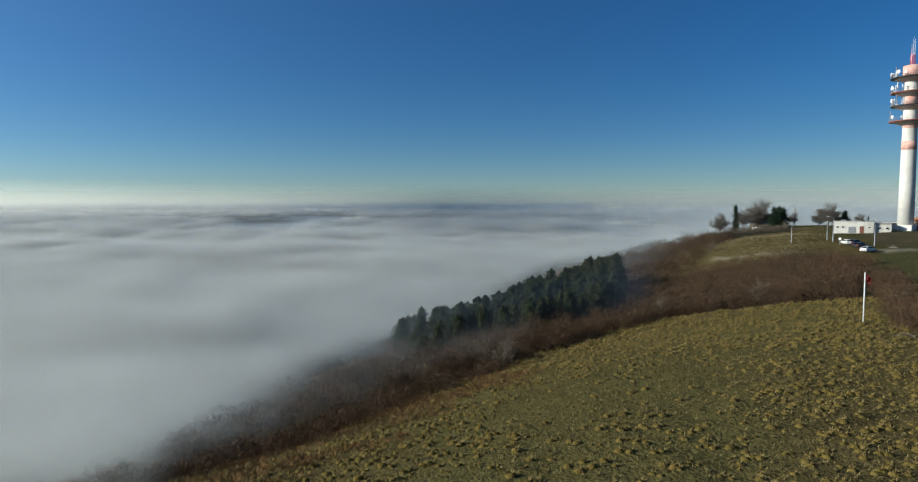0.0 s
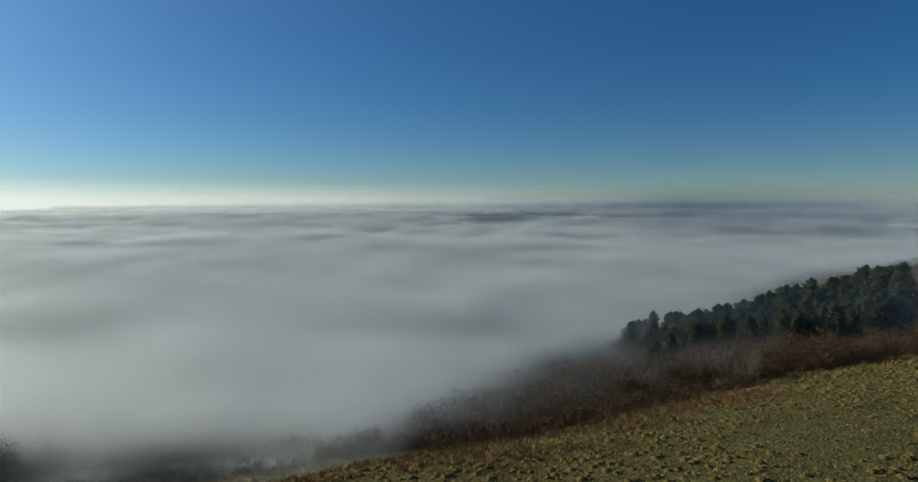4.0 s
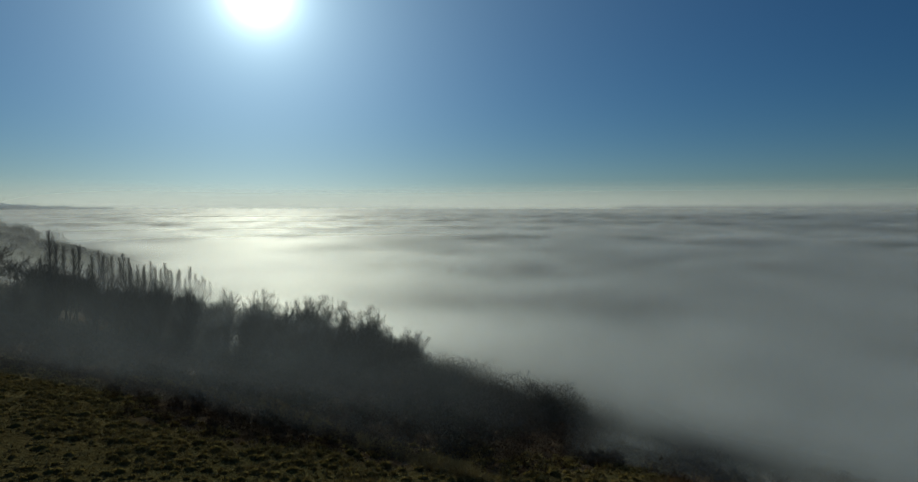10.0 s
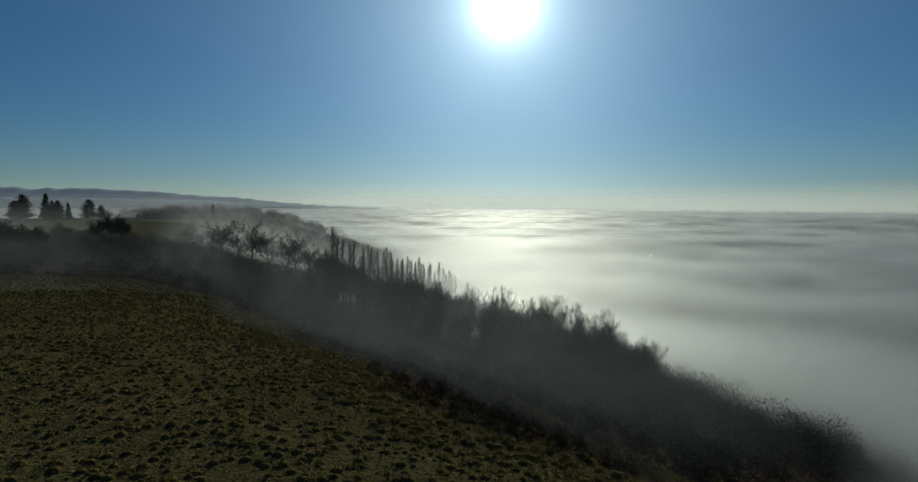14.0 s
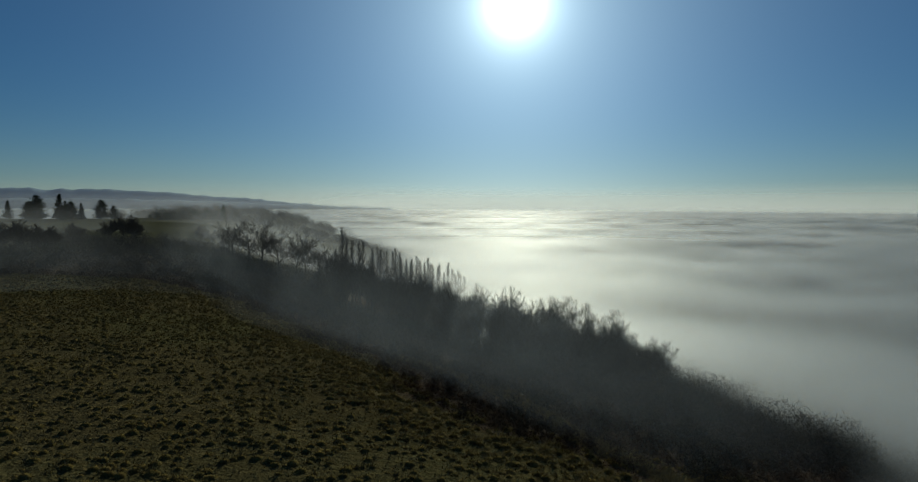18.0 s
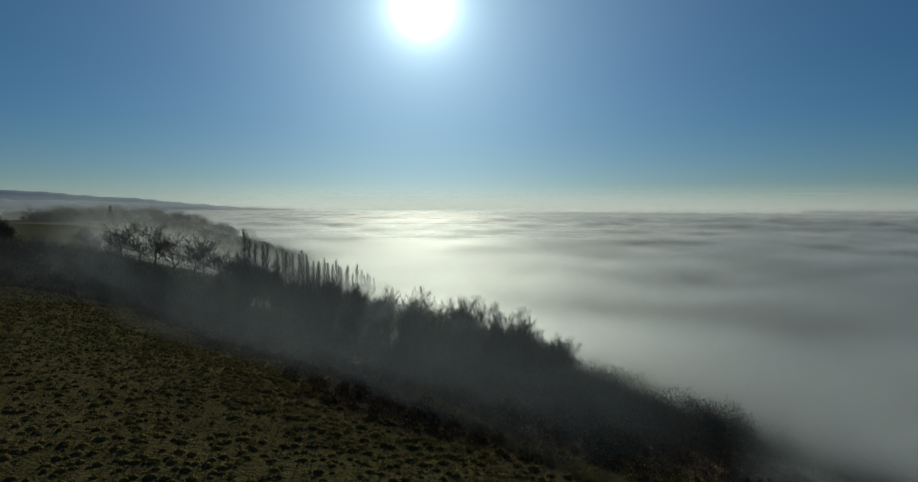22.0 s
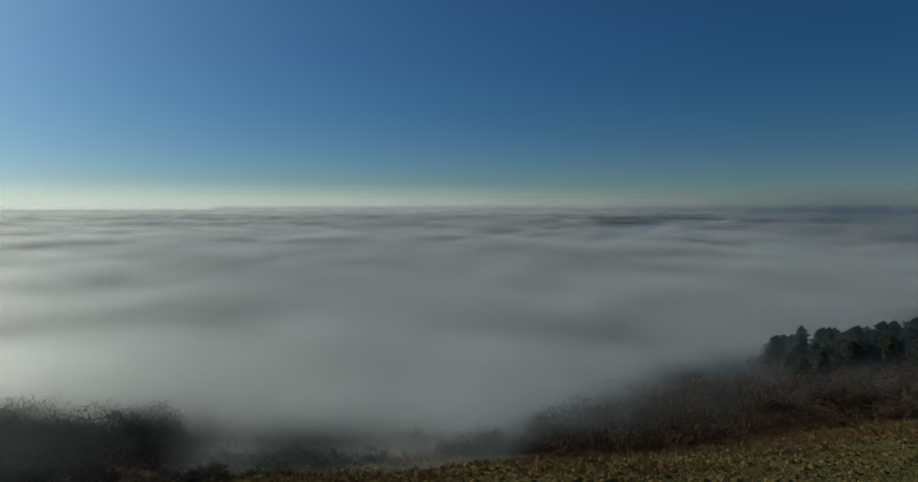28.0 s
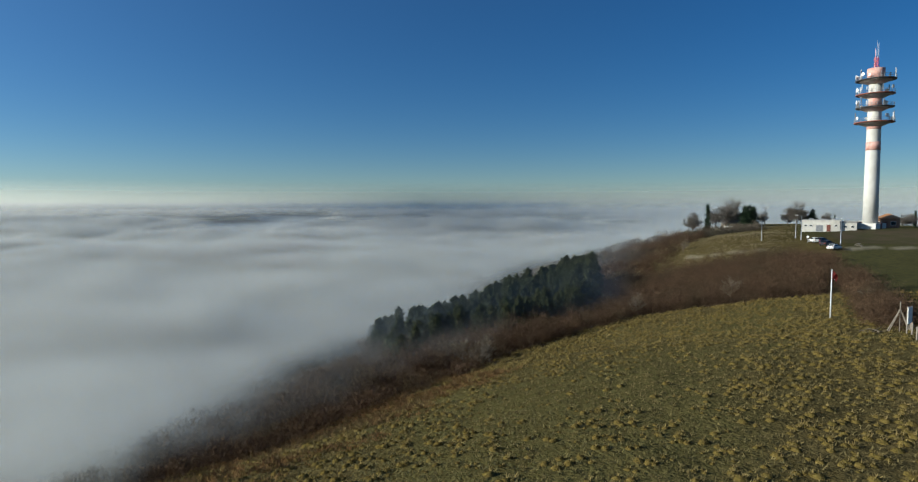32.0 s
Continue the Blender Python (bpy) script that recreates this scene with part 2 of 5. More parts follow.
# ---- fog ----
def fog_material(name, tint, noise_size, through_light, patchy_from=0.35, patchy_to=1.6):
    m, t, p = nodes_of(name)
    t.nodes.remove(p)
    pos = t.nodes.new("ShaderNodeNewGeometry").outputs["Position"]
    a = t.nodes.new("ShaderNodeAttribute")
    a.attribute_name = "veil"
    n = node(t, "ShaderNodeTexNoise", Scale=noise_size, Detail=5.0, Roughness=0.55, Distortion=0.4)
    t.links.new(pos, n.inputs["Vector"])
    r = node(t, "ShaderNodeMapRange")
    r.inputs[1].default_value, r.inputs[2].default_value, r.inputs[3].default_value, r.inputs[4].default_value = 0.3, 0.7, patchy_from, patchy_to
    t.links.new(n.outputs["Fac"], r.inputs[0])
    # optical depth to cover: 1 - exp(-depth)
    k = t.nodes.new("ShaderNodeMath")
    k.operation = "MULTIPLY"
    t.links.new(a.outputs["Fac"], k.inputs[0]), t.links.new(r.outputs[0], k.inputs[1])
    g = t.nodes.new("ShaderNodeMath")
    g.operation = "POWER"
    g.inputs[0].default_value = math.exp(-1)
    t.links.new(k.outputs[0], g.inputs[1])
    df, tl, tr = (t.nodes.new("ShaderNodeBsdf" + s) for s in ("Diffuse", "Translucent", "Transparent"))
    df.inputs["Color"].default_value, tl.inputs["Color"].default_value = (*tint, 1), (*tint, 1)
    m1, m2 = t.nodes.new("ShaderNodeMixShader"), t.nodes.new("ShaderNodeMixShader")
    m1.inputs[0].default_value = through_light
    t.links.new(df.outputs[0], m1.inputs[1]), t.links.new(tl.outputs[0], m1.inputs[2])
    t.links.new(g.outputs[0], m2.inputs[0])
    t.links.new(m1.outputs[0], m2.inputs[1]), t.links.new(tr.outputs[0], m2.inputs[2])
    t.links.new(m2.outputs[0], t.nodes["Material Output"].inputs[0])
    return m


def sea_material():
    """One thin slice of the fog sea: it covers more the deeper it lies under the uneven top of the fog."""
    m, t, p = nodes_of("fog sea")
    t.nodes.remove(p)
    pos = t.nodes.new("ShaderNodeNewGeometry").outputs["Position"]

    def attr(name):
        a = t.nodes.new("ShaderNodeAttribute")
        a.attribute_name = name
        return a.outputs["Fac"]

    def calc(kind, a, b):
        n = t.nodes.new("ShaderNodeMath")
        n.operation = kind
        for sock, v in zip(n.inputs, (a, b)):
            if hasattr(v, "links"):
                t.links.new(v, sock)
            else:
                sock.default_value = v
        return n.outputs[0]
    n = node(t, "ShaderNodeTexNoise", Scale=0.016, Detail=5.0, Roughness=0.55, Distortion=0.3)
    t.links.new(pos, n.inputs["Vector"])
    lump = calc("MULTIPLY", calc("SUBTRACT", n.outputs["Fac"], 0.5), attr("amp"))
    r = node(t, "ShaderNodeMapRange")
    r.interpolation_type = "SMOOTHSTEP"
    r.inputs[1].default_value, r.inputs[2].default_value, r.inputs[3].default_value, r.inputs[4].default_value = 0.0, 6.5, 0.0, 1.0
    t.links.new(calc("ADD", attr("under"), lump), r.inputs[0])
    clear = calc("POWER", math.exp(-1), calc("MULTIPLY", attr("veil"), r.outputs[0]))
    df, gl, tr = (t.nodes.new("ShaderNodeBsdf" + s) for s in ("Diffuse", "Glossy", "Transparent"))
    up = node(t, "ShaderNodeCombineXYZ", X=0.0, Y=0.0, Z=1.0)
    df.inputs["Color"].default_value, gl.inputs["Color"].default_value = (0.55, 0.56, 0.49, 1), (0.96, 0.95, 0.87, 1)
    m1, m2 = t.nodes.new("ShaderNodeMixShader"), t.nodes.new("ShaderNodeMixShader")
    m1.inputs[0].default_value = 0.84
    gl.inputs["Roughness"].default_value = 0.72
    for a, b in ((up.outputs[0], df.inputs["Normal"]), (up.outputs[0], gl.inputs["Normal"]), (df.outputs[0], m1.inputs[1]), (gl.outputs[0], m1.inputs[2]),
                 (clear, m2.inputs[0]), (m1.outputs[0], m2.inputs[1]), (tr.outputs[0], m2.inputs[2]), (m2.outputs[0], t.nodes["Material Output"].inputs[0])):
        t.links.new(a, b)
    return m


FOG_MAT = sea_material()
FOG_SLICES, FOG_STEP, FOG_RISE = 27, 1.15, 11.0


def fog_z(x, y):
    """Mean height of the top of the fog: it laps against the slope and lies lower far out."""
    r, s = np.hypot(x, y), plan(x, y)[1]
    mid = 2.5 - np.where(s > 8, 8.0 * smooth(s, 16, 75), 6.5 * smooth(8 - s, 25, 95)) * (1 - smooth(r, 90, 420)) - 2.0 * smooth(r, 100, 600)
    return CAM_Z - 24.0 + mid - 5 * smooth(r, 150, 900)


def gaps(x, y):
    """1 where the fog sea is closed, less where it breaks up far out, away from the sun."""
    az, r = np.degrees(np.arctan2(-x, y)), np.hypot(x, y)
    broken = smooth(r + 120 * waves(x, y, 260, 47), 560, 900) * (1 - smooth(az, 20, 48)) * (1 - smooth(-az, 18, 40))
    hx, hy = polar(48, 150)
    hole = 0.45 * np.exp(-((x - hx) ** 2 + (y - hy) ** 2) / 220)
    return (1 - hole) * (1 - 0.85 * broken * (1 - 0.85 * smooth(value_noise(x, y, 260, 51), 0.42, 0.62)))


def polar_sheet(radii, azs, zf):
    """A sheet of rings round the hill."""
    ga, gr = np.meshgrid(np.radians(azs), radii)
    x, y = -np.sin(ga).ravel() * gr.ravel(), np.cos(ga).ravel() * gr.ravel()
    n, m = len(azs), len(radii)
    i = (np.arange(m - 1)[:, None] * n + np.arange(n - 1)[None, :]).ravel()
    return np.stack([x, y, zf(x, y)], 1), np.stack([i, i + n, i + n + 1, i + 1], 1)


azs = np.concatenate([np.arange(-54, 132, 1.5), np.arange(132, 306.1, 6)])
radii = np.exp(np.linspace(math.log(30), math.log(5600), 84))
for k in range(FOG_SLICES):
    fv, ff = polar_sheet(radii, azs, lambda x, y: fog_z(x, y) + FOG_RISE - FOG_STEP * k * (1 + 0.25 * (k == FOG_SLICES - 1)))
    r = np.hypot(fv[:, 0], fv[:, 1])
    over = fv[:, 2] - ground_z(fv[:, 0], fv[:, 1])
    veil = (0.27 if k < FOG_SLICES - 1 else 4.0) * smooth(over, 0.5, 8.5) * gaps(fv[:, 0], fv[:, 1]) ** 2
    under = np.full(len(fv), FOG_STEP * k - FOG_RISE)
    amp = np.interp(r, [60, 150, 300, 500, 900, 1500], [13, 9, 11, 17, 44, 60]) * (1 - 0.35 * smooth(r, 350, 800) * smooth(np.degrees(np.arctan2(-fv[:, 0], fv[:, 1])), 25, 62))
    okf = (over[ff] > -1.5).any(1)
    used = np.unique(ff[okf])
    back = np.full(len(fv), -1)
    back[used] = np.arange(len(used))
    tagged(new("fog_bank", mesh_of("fog_bank", fv[used], back[ff[okf]], FOG_MAT, False, {"veil": veil[used], "under": under[used], "amp": amp[used]})),
           "sea of white fog filling the valley below the hill", "fog", kind="stuff")
# lowland under the broken fog; its blue base colours stand in for distance haze
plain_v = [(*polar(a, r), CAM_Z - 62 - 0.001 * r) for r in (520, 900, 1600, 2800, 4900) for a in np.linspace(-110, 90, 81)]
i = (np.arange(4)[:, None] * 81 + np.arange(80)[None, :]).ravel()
PLAIN_MAT = surface("haze-tinted lowland", (0.15, 0.20, 0.25), (0.18, 0.23, 0.28), 0.002, (0.21, 0.25, 0.28), 0.0008, rough=1.0, coords="World", spec=0.0)
tagged(new("backdrop_plain", mesh_of("backdrop_plain", plain_v, np.stack([i, i + 1, i + 82, i + 81], 1), PLAIN_MAT, False)), "lowland beyond the fog, tinted blue for distance haze", "lowland", kind="structure")


def curtain(name, pts, low, high, depth, label, seed, rows=8, material=None, swell=4.0, size=1.0):
    """A drifting bank of mist along a line, from its foot (low) to its top (high), soft at every edge."""
    pts = np.asarray(pts, float)
    x, y = pts[:, 0], pts[:, 1]
    v, veil, n = [], [], len(pts)
    ends = np.minimum(np.arange(n), n - 1 - np.arange(n)) / n
    for k in range(rows):
        u = k / (rows - 1)
        z = low + (high - low) * u * (1 + (0.1 if swell > 8 else 0.2) * waves(x, y, 80 * size, seed))
        w = min(swell, 3) * waves(x + 40 * u, y - 25 * u, 90 * size, seed + 2)
        v.append(np.stack([x + w, y + w, z], 1))
        veil.append(depth * (1 - smooth(u, 0.2, 1.0)) * smooth(ends, 0.0, 0.12) * (smooth(u, 0, 0.3) if swell > 8 else smooth(u, 0, 0.1) if swell < 2 else 1.0))
    i = (np.arange(rows - 1)[:, None] * n + np.arange(n - 1)[None, :]).ravel()
    me = mesh_of(name, np.concatenate(v), np.stack([i, i + 1, i + n + 1, i + n], 1), material or MIST_MAT, False, {"veil": np.concatenate(veil)})
    return tagged(new(name, me), label, "mist", kind="stuff")


MIST_MAT = fog_material("mist", (0.9, 0.9, 0.87), 0.022, 0.85)
BLUE_MAT = fog_material("blue haze", (0.42, 0.48, 0.52), 0.003, 0.4, 0.8, 1.2)
EVEN_MAT = fog_material("even mist", (0.8, 0.86, 0.87), 0.035, 0.8, 0.25, 1.9)
HAZE_MAT = fog_material("horizon haze", (0.84, 0.84, 0.79), 0.00002, 0.7)
# mist that hangs over the wooded slope, across the ridge
BANKS = ((-34, 62, 110, 9, 0.07), (-48, 62, 120, 12, 0.06), (-62, 60, 130, 13, 0.07), (-78, 60, 140, 14, 0.08), (-94, 60, 150, 14, 0.09), (-112, 56, 170, 13, 0.05), (-132, 52, 190, 14, 0.05), (-152, 20, 215, 15, 0.05), (-175, 30, 240, 15, 0.2), (-195, 40, 270, 16, 0.2), (-160, 104, 190, 15, 0.1), (-168, 112, 200, 14, 0.12), (-140, -110, 22, 10, 0.06), (-172, -120, 28, 11, 0.08), (-215, -150, 50, 13, 0.1), (-225, 50, 300, 16, 0.13), (-270, 40, 350, 16, 0.13), (-330, 20, 420, 14, 0.1), (-385, 0, 450, 16, 0.12),
         (50, 60, 130, 9, 0.04), (70, 74, 150, 11, 0.05), (86, 84, 170, 13, 0.06), (118, 84, 200, 14, 0.07), (150, 78, 230, 13, 0.12), (190, 80, 300, 13, 0.2), (225, 86, 330, 14, 0.25), (290, 40, 400, 16, 0.25))
for k, (s0, d0, d1, tall, depth) in enumerate(BANKS):
    dd = np.linspace(d0, d1, 40)
    line = np.array([spot(d, s0 + 6 * math.sin(d * 0.05 + k)) for d in dd])
    foot = np.maximum(ground_z(line[:, 0], line[:, 1]) - 1.5, CAM_Z - 34)
    curtain("mist_bank", line, foot, foot + tall, depth, "thin drifting mist over the wooded slope", 60 + k, material=EVEN_MAT if -140 < s0 < 0 else MIST_MAT if s0 < 0 else BLUE_MAT)
# faint haze along the brow, before the wood and the ridge scrub
for k, (a0, a1, tall, depth) in enumerate((((29, -12), (29, -150), 18, 0.03), ((36, -12), (36, -150), 18, 0.03), ((44, -10), (44, -150), 20, 0.015), ((57, -15), (57, -150), 20, 0.012), ((45, -104), (-75, -108), 11, 0.02), ((45, -122), (-75, -128), 13, 0.03), ((42, -14), (44, 16), 9, 0.04), ((50, -14), (54, 20), 9, 0.05))):
    line = np.array([spot(a0[0] + (a1[0] - a0[0]) * u + 2 * math.sin(9 * u + k), a0[1] + (a1[1] - a0[1]) * u) for u in np.linspace(0, 1, 60)])
    foot = ground_z(line[:, 0], line[:, 1]) - 1
    curtain("mist_bank", line, foot, foot + tall, depth, "faint haze along the brow of the hill", 140 + k, material=EVEN_MAT, swell=1.5)
# thin haze before the pines
for k, (r0, r1, depth) in enumerate(((116, 104, 0.09), (124, 110, 0.1), (132, 116, 0.1))):
    line = np.array([polar(-27 + 33 * u, r0 + (r1 - r0) * u) for u in np.linspace(0, 1, 60)])
    foot = ground_z(line[:, 0], line[:, 1]) - 1
    curtain("mist_bank", line, foot, foot + 20, depth, "thin blue haze before the pines", 180 + k, material=BLUE_MAT, swell=1.5)
# and over the bushes below them
for k, (d0, d1, depth) in enumerate(((52, 58, 0.08), (60, 66, 0.12), (69, 76, 0.16))):
    line = np.array([spot(d0 + (d1 - d0) * u, 4 + 76 * u) for u in np.linspace(0, 1, 60)])
    foot = ground_z(line[:, 0], line[:, 1]) - 1
    curtain("mist_bank", line, foot, foot + 9, depth, "thin haze over the bushes on the slope", 190 + k, material=BLUE_MAT, swell=1.5)
# haze far out over the fog sea
for k, (rad, tall, depth) in enumerate(((330, 30, 0.2), (480, 34, 0.3), (700, 38, 0.45), (1100, 42, 0.4), (1700, 46, 0.25))):
    ring = np.array([polar(a, rad) for a in np.linspace(-66, 46, 112)])
    foot = np.maximum(ground_z(ring[:, 0], ring[:, 1]) - 2, fog_z(ring[:, 0], ring[:, 1]) - 4)
    curtain("distant_haze", ring, foot, foot + tall, depth * (0.25 + 0.75 * smooth(-np.linspace(-66, 46, 112), -12, 14)), "blue haze beyond the far slope", 160 + k, 9, BLUE_MAT, 12.0, rad / 60)
for k, rad in enumerate((600, 850, 1200, 1700, 2300)):
    azr = np.linspace(-20, 200, 150)
    ring = np.array([polar(a, rad * (1 + 0.03 * math.sin(a * 0.11 + k))) for a in azr])
    foot = fog_z(ring[:, 0], ring[:, 1]) - 9
    over = smooth(CAM_Z - 30 - ground_z(ring[:, 0], ring[:, 1]), 0, 10)
    curtain("distant_haze", ring, foot, foot + 15, 0.45 * over * smooth(azr, 10, 75) * (1 - smooth(azr, 100, 118)), "sunlit haze over the fog sea", 210 + k, 16, HAZE_MAT, 12.0, rad / 60)
horizon_az = np.linspace(-120, 240, 181)
for k, (rad, low, high, depth) in enumerate(((2200, -40, 0, 0.3), (3000, -50, 60, 0.4), (4250, -60, 170, 1.0))):
    ring = np.array([polar(a, rad) for a in horizon_az])
    thin = 1 - 0.75 * smooth(horizon_az, 92, 108)
    curtain("distant_haze", ring, np.full(181, CAM_Z + low), np.full(181, CAM_Z + high), depth * thin, "pale haze along the far horizon", 95 + k, 28, HAZE_MAT, 12.0, rad / 60)


def ridge(name, az0, az1, rad, crest, material, label, seed, base=-90):
    az = np.linspace(az0, az1, 140)
    rise = np.clip(crest(az) + 0.0016 * waves(az * 10, az * 0, 14, seed) + 0.0006 * waves(az * 10, az * 0, 3, seed + 1), -0.03, 1) * rad
    v, n = [], len(az)
    for back, f in ((0, 0.0), (60, 0.7), (140, 1.0), (260, 0.8)):
        for a, r in zip(az, rise):
            v.append((*polar(a, rad + back), CAM_Z + base + (r - base) * f))
    i = (np.arange(3)[:, None] * n + np.arange(n - 1)[None, :]).ravel()
    return tagged(new(name, mesh_of(name, v, np.stack([i, i + 1, i + n + 1, i + n], 1), material, False)), label, "hills", kind="structure")


# the haze of far air is painted into these blue-grey base colours
HILL_MAT = surface("haze-tinted hills", (0.16, 0.22, 0.26), (0.19, 0.245, 0.28), 0.004, rough=1.0, coords="World", spec=0.0)
PEAK_MAT = surface("haze-tinted mountains", (0.34, 0.45, 0.53), (0.37, 0.48, 0.56), 0.003, rough=1.0, coords="World", spec=0.0)
FOOT_MAT = surface("haze-tinted foothills", (0.22, 0.32, 0.39), (0.25, 0.35, 0.42), 0.003, rough=1.0, coords="World", spec=0.0)
ridge("backdrop_hills", -20, 50, 4600, lambda a: 0.0015 - 0.004 * smooth(a, 25, 50), HILL_MAT, "dark wooded hills beyond the fog, tinted blue-grey for haze", 3)
ridge("backdrop_mountains", 100, 150, 4650, lambda a: -0.004 + 0.025 * smooth(a, 96, 121), PEAK_MAT, "mountains on the horizon, tinted faint blue for haze", 5)
ridge("backdrop_foothills", 96, 150, 4500, lambda a: -0.005 + 0.012 * smooth(a, 92, 120), FOOT_MAT, "foothills rising out of the fog, tinted blue for haze", 9)
SUN_MAT, st, sp = nodes_of("sun disc")
sp.inputs["Emission Color"].default_value, sp.inputs["Emission Strength"].default_value = (1.0, 0.97, 0.9, 1), 14.0
bm = bmesh.new()
bmesh.ops.create_uvsphere(bm, u_segments=48, v_segments=24, radius=130)
me = bpy.data.meshes.new("sun_disc")
bm.to_mesh(me)
bm.free()
me.materials.append(SUN_MAT)
sun_disc = tagged(new("backdrop_sun", me), "low white winter sun", "sun", kind="structure")
sun_disc.location = Vector((0, 0, CAM_Z)) + SUN_DIR * 4900
sun_disc.visible_shadow = False


# ---- plants ----
def part(name, data, material, parent, label=""):
    """Links a mesh (or a bmesh) as one object under a thing or a part."""
    if isinstance(data, bmesh.types.BMesh):
        me = bpy.data.meshes.new(name)
        data.to_mesh(me)
        data.free()
        data = me
    if material and not data.materials:
        data.materials.append(material)
    ob = new(name, data)
    ob.parent = parent
    if label:
        ob["label"] = label
    return ob


def thing(name, label, category, group="", at=(0, 0, 0), turn=0.0, scale=1.0):
    ob = tagged(new(name), label, category, group)
    ob.matrix_basis = pose(*at, 0, 0, turn) @ Matrix.Scale(scale, 4)
    return ob


class Tubes:
    """Tapered tubes gathered into one mesh."""
    def __init__(self):
        self.v, self.f = [], []

    def add(self, a, b, ra, rb, sides=4):
        a, b = Vector(a), Vector(b)
        q = (b - a).to_track_quat("Z", "Y")
        n = len(self.v)
        for c, r in ((a, ra), (b, rb)):
            for k in range(sides):
                w = 6.2832 * k / sides
                self.v.append(c + q @ Vector((r * math.cos(w), r * math.sin(w), 0)))
        for k in range(sides):
            j = (k + 1) % sides
            self.f += [(n + k, n + j, n + sides + j), (n + k, n + sides + j, n + sides + k)]

    def mesh(self, name, material):
        return mesh_of(name, self.v, self.f, material)


BARK = surface("grey bark", (0.085, 0.07, 0.055), (0.14, 0.12, 0.095), 6.0, bump=0.5, bump_scale=25, rough=0.95, random_shade=0.2, spec=0.0)
TWIG = surface("bare twigs", (0.075, 0.055, 0.042), (0.11, 0.085, 0.06), 2.0, rough=0.95, random_shade=0.2, spec=0.0)
PALE_BARK = surface("pale bark", (0.13, 0.108, 0.082), (0.18, 0.15, 0.115), 6.0, rough=0.9, bump=0.4, spec=0.0)
NEEDLE = surface("pine needles", (0.052, 0.062, 0.03), (0.074, 0.083, 0.04), 1.5, (0.066, 0.07, 0.04), 0.3, rough=0.9, random_shade=-0.22, spec=0.0)
CEDAR = surface("dark conifer foliage", (0.018, 0.034, 0.02), (0.04, 0.06, 0.03), 1.5, rough=0.8, random_shade=-0.35, spec=0.0)
BRUSH = surface("brown brushwood", (0.07, 0.044, 0.029), (0.108, 0.07, 0.043), 0.5, (0.06, 0.05, 0.031), 0.09, rough=0.95, random_shade=-0.45, coords="World", spec=0.0)
BRUSH_GREY = surface("grey brushwood", (0.095, 0.08, 0.062), (0.145, 0.12, 0.09), 0.5, (0.08, 0.08, 0.054), 0.08, rough=0.95, random_shade=-0.4, coords="World", spec=0.0)
STRAW = surface("straw tussock grass", (0.255, 0.19, 0.078), (0.18, 0.137, 0.054), 0.35, (0.125, 0.1, 0.038), 0.06, rough=0.85, random_shade=-0.2, coords="World", translucent=0.1, spec=0.0)


WINTER_GRASS = surface("olive winter grass", (0.18, 0.14, 0.06), (0.13, 0.107, 0.046), 0.5, (0.1, 0.09, 0.036), 0.07, rough=0.9, random_shade=-0.3, coords="World", spec=0.0)
BRACKEN = surface("rust-brown dead bracken", (0.2, 0.115, 0.05), (0.14, 0.08, 0.034), 0.4, (0.17, 0.12, 0.055), 0.09, rough=0.9, random_shade=-0.3, coords="World", spec=0.0)
MATTED = surface("matted dead grass", (0.16, 0.115, 0.035), (0.1, 0.077, 0.022), 3.0, (0.12, 0.093, 0.03), 0.2, rough=0.95, bump=0.9, bump_scale=9.0, coords="World", spec=0.0)
PALE_STRAW = surface("pale meadow straw", (0.3, 0.245, 0.15), (0.2, 0.165, 0.095), 0.3, (0.17, 0.14, 0.07), 0.05, rough=0.9, random_shade=-0.2, coords="World", spec=0.0)


